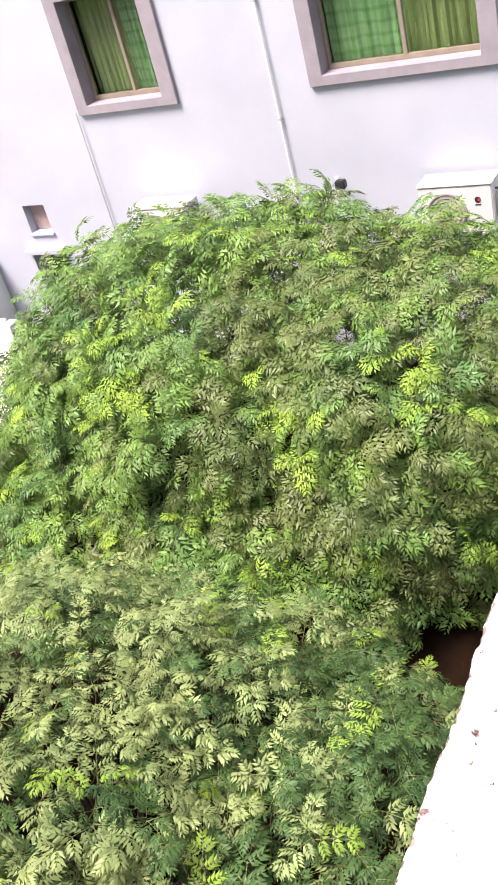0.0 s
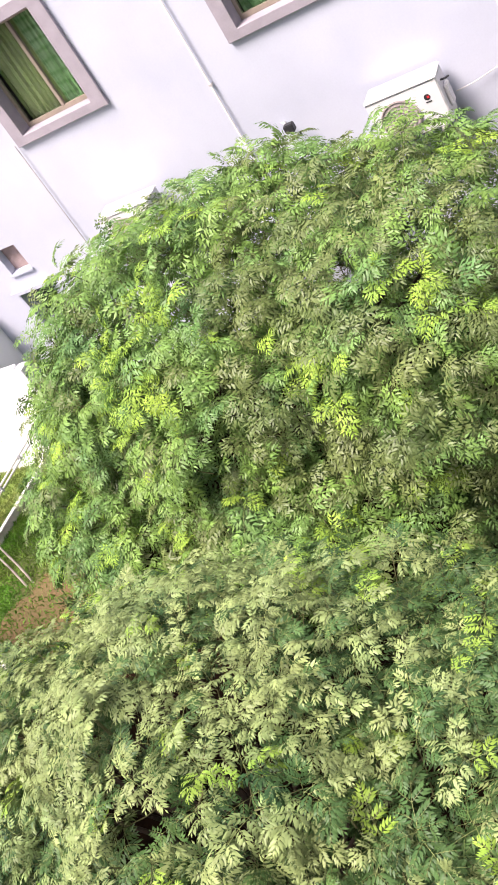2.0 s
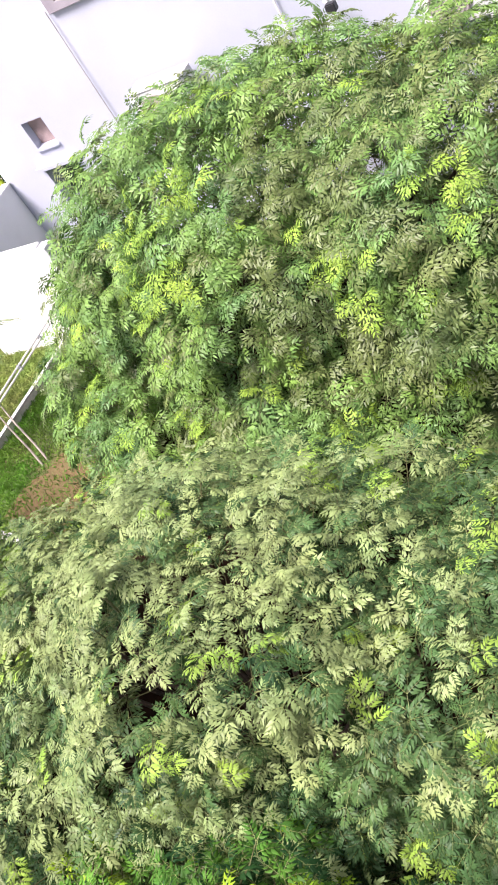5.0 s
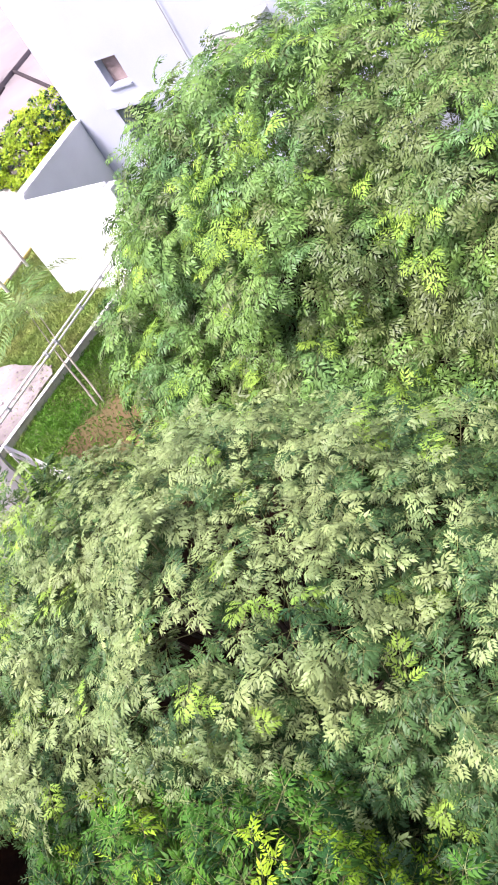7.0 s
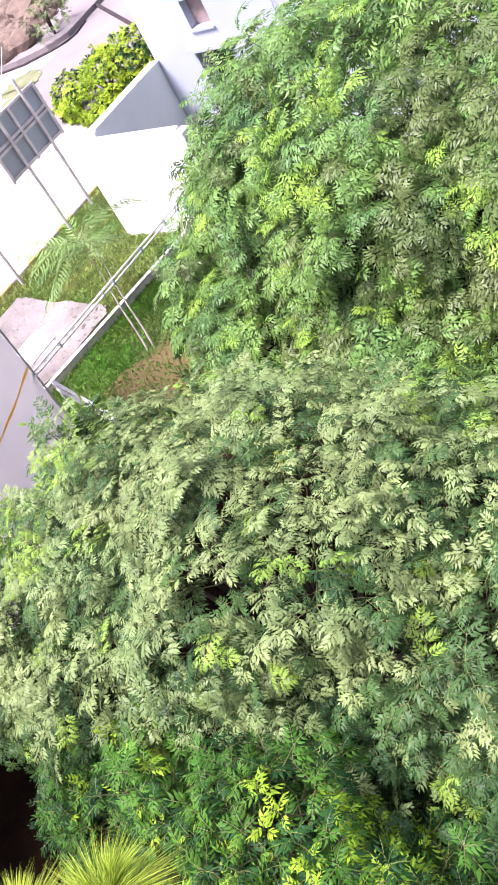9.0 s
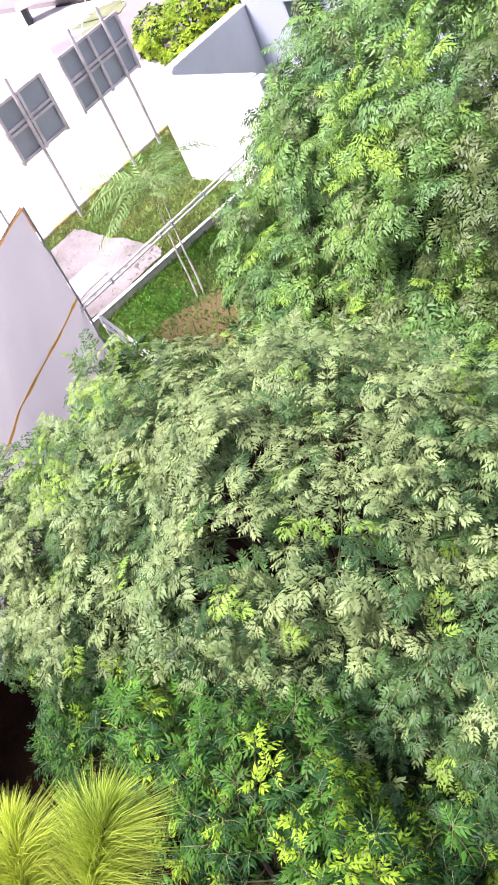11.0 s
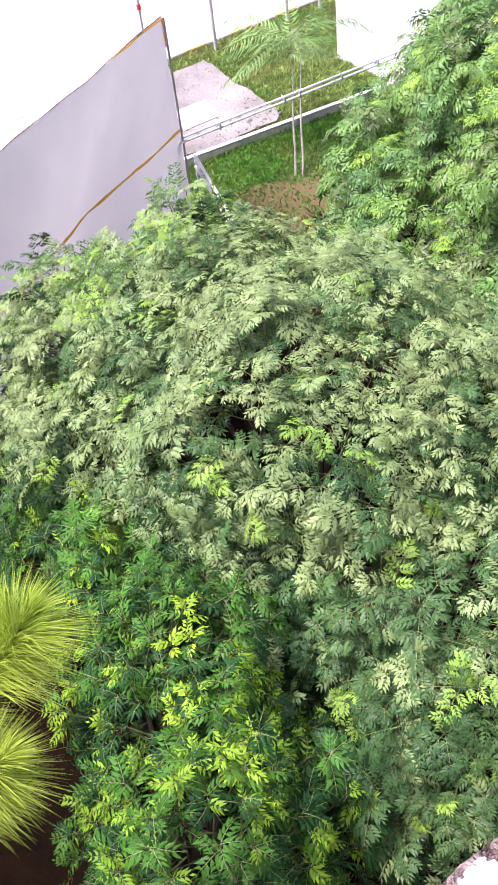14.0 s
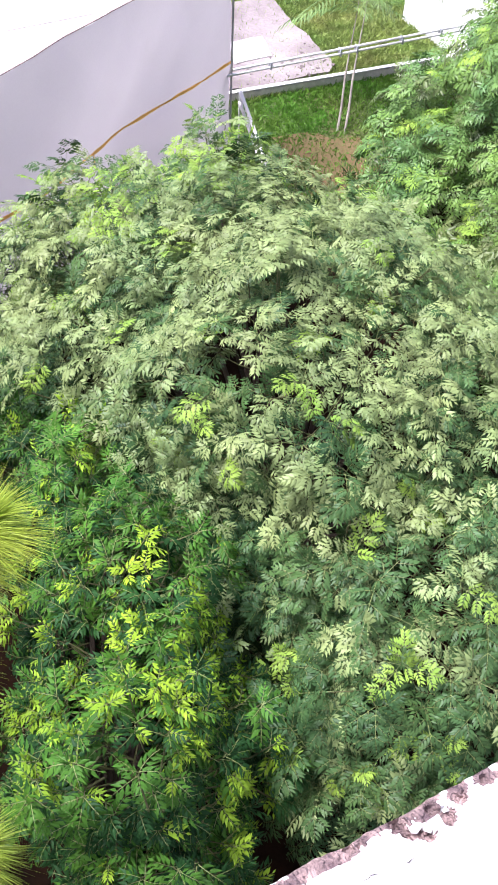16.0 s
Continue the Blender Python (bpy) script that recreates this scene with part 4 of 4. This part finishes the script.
    for line in CRACKS:
        bm = bmesh.new()
        old = None
        for a, b in zip(line, line[1:]):
            a, b = Vector((*a, PZ + 0.0016)), Vector((*b, PZ + 0.0016))
            n = max(3, int((b - a).length / 0.002))
            w = Vector((-(b - a).y, (b - a).x, 0)).normalized()
            for k in range(n):
                p = a.lerp(b, k / n) + w * rnd.uniform(-0.0006, 0.0006)
                h = w * rnd.uniform(0.00008, 0.00034)
                pair = (bm.verts.new(p - h), bm.verts.new(p + h))
                if old:
                    bm.faces.new((old[0], pair[0], pair[1], old[1]))
                old = pair
        o = part("crack", bm, CRACK, t)
        o.matrix_parent_inverse = Matrix.Translation(-t.location)


parapet()
tagged(boxed("wall_own", (PX + 0.03, -15, -0.1), (PX + 0.31, -6.0, 4.198), PLASTER), "plastered outer wall below the roof terrace", "wall", kind="structure")
# Added wall out of view; it blocks sun and sky over the shrub side.
tagged(boxed("blocker_wing", (-6.0, -15.25, -0.1), (8.79, -15.002, 9.5), BLOCKER_WALL), "added unseen wall that blocks sun and sky from the side", "wall", kind="structure")
# Added wall out of view; cuts the sky on the right, bounces some light.
tagged(boxed("blocker_terrace", (8.8, -15.25, -0.1), (9.05, -0.3, 8.5), PLASTER), "added unseen wall behind the terrace that cuts sky and bounces light", "wall", kind="structure")
tagged(boxed("floor", (PX + 0.33, -15, 5.0), (8.79, -6.0, 5.18), CONCRETE), "bare concrete roof terrace floor", "floor", kind="structure")

# ---- trees ----
FAR = [((0.78, -2.9, 1.35), (2.72, 2.1, 2.18)), ((1.5, -2.9, 2.2), (1.5, 1.4, 1.42)), ((-0.6, -3.9, 0.8), (1.45, 1.75, 1.25)), ((3.2, -3.4, 1.5), (1.7, 1.9, 1.74)), ((1.3, -4.3, 1.1), (1.8, 1.1, 1.6)), ((1.7, -5.0, 0.7), (1.7, 0.9, 1.0))]
# Darker olive leaves gather at the lower right; shade is put in their colour.
tree("far_tree", (1.4, -2.8, 0), FAR, "broad young tree with drooping feathery leaves against the facade", 0.325, 4, COMPOUND_FAR, 11, [LEAF_FAR, LEAF_FAR_OLIVE, LEAF_FRESH], fresh=0.15, tips=0.03, olive=0.25, olive_at=(2.9, -4.3, 2.0, 1.9), sparse=0.3, size=1.06, clump=(0.09, 4.0), thick=1.0, layers=((0.0, 1.0), (0.2, 1.12), (0.45, 1.4), (0.8, 2.0)))
NEAR = [((2.0, -8.1, 1.15), (3.0, 1.7, 1.72)), ((4.05, -8.1, 1.3), (1.35, 1.35, 1.2)), ((0.1, -7.9, 0.9), (1.45, 1.35, 1.1)), ((1.35, -9.2, 1.0), (1.5, 0.85, 1.25)), ((1.4, -7.0, 1.2), (1.2, 0.85, 1.0)), ((-0.9, -7.3, 1.25), (0.5, 0.5, 0.90)), ((0.05, -8.9, 1.2), (1.1, 1.0, 1.05)), ((2.45, -8.6, 2.35), (1.05, 0.8, 0.68))]
# Light on top and shade below and inside are put into the leaf colours.
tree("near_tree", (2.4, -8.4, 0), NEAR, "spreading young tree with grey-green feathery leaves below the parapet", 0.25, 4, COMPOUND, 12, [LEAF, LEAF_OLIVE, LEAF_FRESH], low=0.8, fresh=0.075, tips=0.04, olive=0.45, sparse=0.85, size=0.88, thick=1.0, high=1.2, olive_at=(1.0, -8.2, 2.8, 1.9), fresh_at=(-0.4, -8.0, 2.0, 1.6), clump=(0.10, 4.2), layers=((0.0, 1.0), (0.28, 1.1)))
SHRUB = [((4.05, -10.35, 1.2), (0.85, 0.65, 1.2)), ((3.4, -10.05, 1.6), (0.7, 0.6, 0.85)), ((2.9, -9.8, 1.6), (0.55, 0.45, 0.75)), ((2.3, -10.0, 1.45), (0.6, 0.45, 0.7)), ((1.65, -9.95, 1.25), (0.6, 0.5, 0.65)), ((1.1, -10.0, 0.9), (0.6, 0.5, 0.7))]
tree("leafy_shrub", (4.1, -10.6, 0), SHRUB, "dense bright green shrub with small lobed leaves", 0.138, 7, BROAD, 13, [SHRUB_LEAF, SHRUB_DARK, TIP_LEAF], stout=0.04, category="shrub", fresh=0.22, olive=0.6, size=1.08, tips=0.05, clump=(0.18, 5.5), thick=0.25, layers=((0.0, 1.0), (0.35, 1.8)))
tree("yellow_bush", (-9.6, 2.85, 0.03), [((-9.9, 2.35, 0.35), (0.75, 0.7, 0.45)), ((-9.25, 2.75, 0.45), (0.75, 0.7, 0.5)), ((-8.65, 3.05, 0.55), (0.6, 0.6, 0.5)), ((-9.0, 2.1, 0.3), (0.6, 0.7, 0.35))], "long low hedge bush with bright yellow-green leaves", 0.12, 6, PADDLE, 14, [BUSH_LEAF, SHRUB_DARK, BUSH_LEAF], stout=0.03, category="bush", low=0.05, olive=0.2, fresh=0.15, size=0.85, rough=0.15)


def pine():
    """Pine whose long-needled branch tips hang into the view."""
    rnd = np.random.RandomState(31)
    t = thing("pine_tree", (4.3, -13.0, 0), "pine with long yellow-green needles in tufts", "tree")
    ti = Matrix.Translation(-t.location)
    bm = tube(bmesh.new(), [(4.3, -13.0, -0.1), (4.32, -12.95, 2.5), (4.28, -13.0, 5.5)], [0.12, 0.10, 0.06], 12)
    tips = [((4.48, -10.785, 4.65), (0.0, 0.75, 0.62)), ((4.585, -11.03, 4.275), (0.25, 0.7, 0.5)), ((4.21, -10.96, 4.59), (-0.3, 0.6, 0.75)), ((4.32, -11.06, 4.27), (0.0, 0.7, 0.6)), ((4.99, -11.12, 3.85), (0.3, 0.7, 0.4))]
    for k, (p, d) in enumerate(tips):
        p = Vector(p)
        root = Vector((4.3, -12.95, 3.3 + 0.4 * k))
        mid = root.lerp(p, 0.6) + Vector((0, 0, -0.25))
        tube(bm, [root, root.lerp(mid, 0.5), mid, mid.lerp(p, 0.6), p], [0.022, 0.018, 0.012, 0.009, 0.006], 8)
    o = part("trunk", bm, BARK, t)
    o.matrix_parent_inverse = ti
    vs, fs, off = [], [], 0
    for p, d in tips:
        d = np.array(d) / np.linalg.norm(d)
        n = 1500
        s = rnd.uniform(0, 0.26, n)
        base = np.array(p) - d * s[:, None]
        a = rnd.normal(size=(n, 3))
        a -= (a @ d)[:, None] * d
        a /= np.linalg.norm(a, axis=1)[:, None]
        lean = np.where(s < 0.05, rnd.uniform(0.15, 0.6, n), rnd.uniform(0.55, 1.2, n))
        w = np.cos(lean)[:, None] * d + np.sin(lean)[:, None] * a
        length = np.where(s < 0.05, rnd.uniform(0.10, 0.17, n), rnd.uniform(0.19, 0.26, n))[:, None]
        m = base + w * length * 0.55
        e = base + w * length + np.array([0, 0, -0.045]) * length / 0.25
        side = np.cross(w, rnd.normal(size=(n, 3)))
        side *= 0.0011 / np.linalg.norm(side, axis=1)[:, None]
        quad = np.stack([base - side, base + side, m + side, m - side, e], 1)
        vs.append(quad.reshape(-1, 3))
        f = np.array([(0, 1, 2), (0, 2, 3), (3, 2, 4)])
        fs.append((f[None] + (np.arange(n) * 5)[:, None, None]).reshape(-1, 3) + off)
        off += n * 5
    o = array_mesh("needles", np.concatenate(vs), np.concatenate(fs), [NEEDLE], np.zeros(sum(len(f) for f in fs)), t)
    o.matrix_parent_inverse = ti


pine()


# ---- low plants and ground cover ----
def blades(name, spots, n, height, label, mat, bald=None):
    rnd = np.random.RandomState(len(name) + n)
    pts = []
    for (x0, y0), (x1, y1), share in spots:
        k = int(n * share)
        pts.append(np.stack([rnd.uniform(x0, x1, k), rnd.uniform(y0, y1, k), np.zeros(k)], 1))
    p = np.concatenate(pts)
    p = p[wobble(p, 3.0, 9) > rnd.uniform(-1.6, 0.2, len(p))]
    if bald:
        p = p[(((p[:, 0] - bald[0]) / bald[2]) ** 2 + ((p[:, 1] - bald[1]) / bald[3]) ** 2 > rnd.uniform(0.5, 1.2, len(p))) | (rnd.rand(len(p)) < 0.3)]
    k = len(p)
    h = rnd.uniform(0.4, 1.0, k)[:, None] * height
    lean = rnd.normal(size=(k, 3)) * 0.45
    lean[:, 2] = 1
    side = np.cross(lean, rnd.normal(size=(k, 3)))
    side *= 0.0035 / np.linalg.norm(side, axis=1)[:, None]
    v = np.stack([p - side, p + side, p + lean * h * 0.6 + side * 0.7, p + lean * h + rnd.normal(size=(k, 3)) * 0.02], 1)
    f = np.array([(0, 1, 2), (0, 2, 3)])
    o = array_mesh(name, v.reshape(-1, 3), (f[None] + (np.arange(k) * 4)[:, None, None]).reshape(-1, 3), [mat], np.zeros(2 * k))
    return tagged(o, label, "grass", kind="stuff")


blades("lawn_grass", [((-4.4, -6.6), (-1.2, -1.6), 1.0)], 66000, 0.06, "patchy short green lawn grass", GRASS, (-2.55, -5.0, 0.85, 0.7))
blades("dry_grass", [((-7.28, -5.6), (-4.25, -0.2), 1.0)], 66000, 0.07, "thin yellowing grass between kerb and garden wall", GRASS_DRY)


def sapling():
    """A slender twin-stemmed young tree whose long arching feathered fronds spread above the rail."""
    rnd = np.random.RandomState(51)
    top = np.array([-3.95, -3.80, 1.28])
    t = thing("sapling", (-3.15, -4.46, 0), "young tree with two thin pale stems and long arching fronds", "tree")
    ti = Matrix.Translation(-t.location)
    for foot, head in (((-3.18, -4.50, -0.05), top + (0.0, -0.06, -0.02)), ((-3.10, -4.44, -0.05), top + (0.04, 0.04, 0.03))):
        foot, head = Vector(foot), Vector(head)
        pts = [foot.lerp(head, k / 5) + Vector((0.008 * math.sin(2.2 * k), 0.01 * math.sin(1.3 * k + 1), 0.03 * math.sin(math.pi * k / 5))) for k in range(6)]
        bar("stem", pts, [0.017, 0.016, 0.014, 0.010, 0.007, 0.004], SAPLING_BARK, t, 8).matrix_parent_inverse = ti
    shapes = [frond_shape(17, 0.88, 0.15, 0.45 + 0.25 * k, 70 + k, 0.06, 0.1, fine=False) for k in range(4)]
    n = 30
    ang = np.arange(n) * 2.4 + rnd.uniform(-0.3, 0.3, n)
    el = rnd.uniform(-0.15, 0.5, n)
    d = np.stack([np.cos(ang) * np.cos(el), np.sin(ang) * np.cos(el), np.sin(el)], 1)
    v, f, q = scatter(shapes, frames_of(d, rnd.normal(size=n) * 0.25), top + rnd.normal(size=(n, 3)) * (0.05, 0.06, 0.10), rnd.uniform(0.95, 1.4, n) * np.where(d[:, 0] > 0.25, 0.55, 1.0), rnd.choice([0, 0, 1, 1, 2], n), rnd, 3)
    array_mesh("leaves", v, f, [FERN_LEAF, LEAF_FAR, LEAF_OLIVE, STALK], q, t).matrix_parent_inverse = ti


sapling()

# ---- far edge of the drive ----
def rock(place, size, seed):
    bm = bmesh.new()
    bmesh.ops.create_icosphere(bm, subdivisions=3, radius=1.0)
    for v in bm.verts:
        k = 1 + 0.35 * noise.noise(v.co * 1.3 + Vector((seed * 7.1, 0, 0))) + 0.12 * noise.noise(v.co * 4 + Vector((0, seed, 0)))
        v.co = Vector((v.co.x * size[0], v.co.y * size[1], v.co.z * size[2])) * k
    o = part("boulder", bm, ROCK)
    o.location = place
    o.rotation_euler = (0, 0, seed * 1.7)
    return tagged(o, "weathered brown boulder of the bank beside the drive", "rock", "boulders of the bank")


rr = random.Random(8)
for k in range(26):
    s = rr.uniform(0.28, 0.5)
    u = rr.random()
    rock((-15.3 - 0.5 * u + rr.uniform(-1.6, 0.1), 5.3 + 2.4 * u + rr.uniform(-0.2, 1.0), 0.16 + s * 0.2), (s, s * rr.uniform(0.7, 1.1), s * 0.7), k)
for k in range(8):
    s = rr.uniform(0.5, 0.8)
    rock((-17.6 + rr.uniform(-1.0, 1.2), 8.3 + rr.uniform(-0.8, 1.0), 0.16 + s * 0.2), (s, s * rr.uniform(0.7, 1.1), s * 0.7), 40 + k)
irregular("bank", [(-14.0, 9.6), (-13.85, 7.2), (-13.75, 6.2), (-14.1, 5.65), (-14.9, 5.2), (-16.0, 4.9), (-30, 4.0), (-34, 24), (-15.0, 22)], -0.1, 0.16, DRIVE, "dusty earth bank beside the drive", "bank")
irregular("verge", [(-13.1, 3.3), (-13.5, 3.1), (-14.3, 3.7), (-14.3, 4.4), (-13.7, 4.9), (-13.3, 4.4)], -0.1, 0.05, VERGE, "strip of dry grass in the drive", "grass", 0.3)
gut = thing("drain_rail", (-12.43, 6.7, 0.05), "black iron rail lying across the drive", "rail")
part("rail", tube(bmesh.new(), [(1.68, -1.12, 0.03), (0, 0, 0.03), (-1.9, 1.27, 0.03)], 0.05, 8), CRACK, gut)
hose = thing("gutter_pipe", (-14.6, 5.1, 0.05), "dark pipe bent along the foot of the bank", "pipe")
part("pipe", tube(bmesh.new(), [(-1.8, -0.3, 0), (-0.7, -0.16, 0), (0, 0.03, 0), (0.68, 0.49, 0), (0.97, 0.8, 0), (1.04, 1.16, 0), (0.87, 1.8, 0)], 0.035, 8), CRACK, hose)
tree("grey_bush", (-14.3, 6.3, 0.14), [((-14.4, 6.4, 0.55), (0.55, 0.6, 0.6)), ((-14.1, 6.1, 0.4), (0.4, 0.4, 0.35))], "sparse grey-green bush among the rocks", 0.25, 5, BROAD, 15, [LEAF_OLIVE, LEAF, LEAF_OLIVE], stout=0.03, category="bush", size=1.1)
bm = bmesh.new()
for k in range(45):
    x = rr.uniform(-5.3, -4.32)
    c = Vector((x, rr.uniform(-5.1, -3.7), 0.062))
    w = rr.uniform(0.008, 0.035)
    ball = bmesh.ops.create_icosphere(bm, subdivisions=1, radius=w)
    for v in ball["verts"]:
        v.co = Vector((v.co.x * rr.uniform(0.7, 1.4), v.co.y * rr.uniform(0.7, 1.2), v.co.z * 0.35)) + c
tagged(part("rubble", bm, GRIT), "small dark stones and crumbs on the slab", "rubble", kind="stuff")
wire = thing("stay_wire", (-7.1, -2.15, 1.65), "thin white stay wire of the notice board", "wire")
part("strand", tube(bmesh.new(), [(0, 0, 0), (-4.5, 4.2, -0.55), (-11.02, 10.01, -1.6)], 0.012, 6), PIPE_W, wire)
bench = thing("bench", (-16.2, 4.7, 0.03), "white topped bench with a dark underside", "bench")
part("seat", box(bmesh.new(), (-1.0, -0.3, 0.42), (1.0, 0.3, 0.5), 0.02), LIME, bench)
part("leg", box(bmesh.new(), (-0.9, -0.25, 0), (-0.75, 0.25, 0.418), 0.01), DARK, bench)
part("leg", box(bmesh.new(), (0.75, -0.25, 0), (0.9, 0.25, 0.418), 0.01), DARK, bench)
bench.rotation_euler = (0, 0, radians(50))
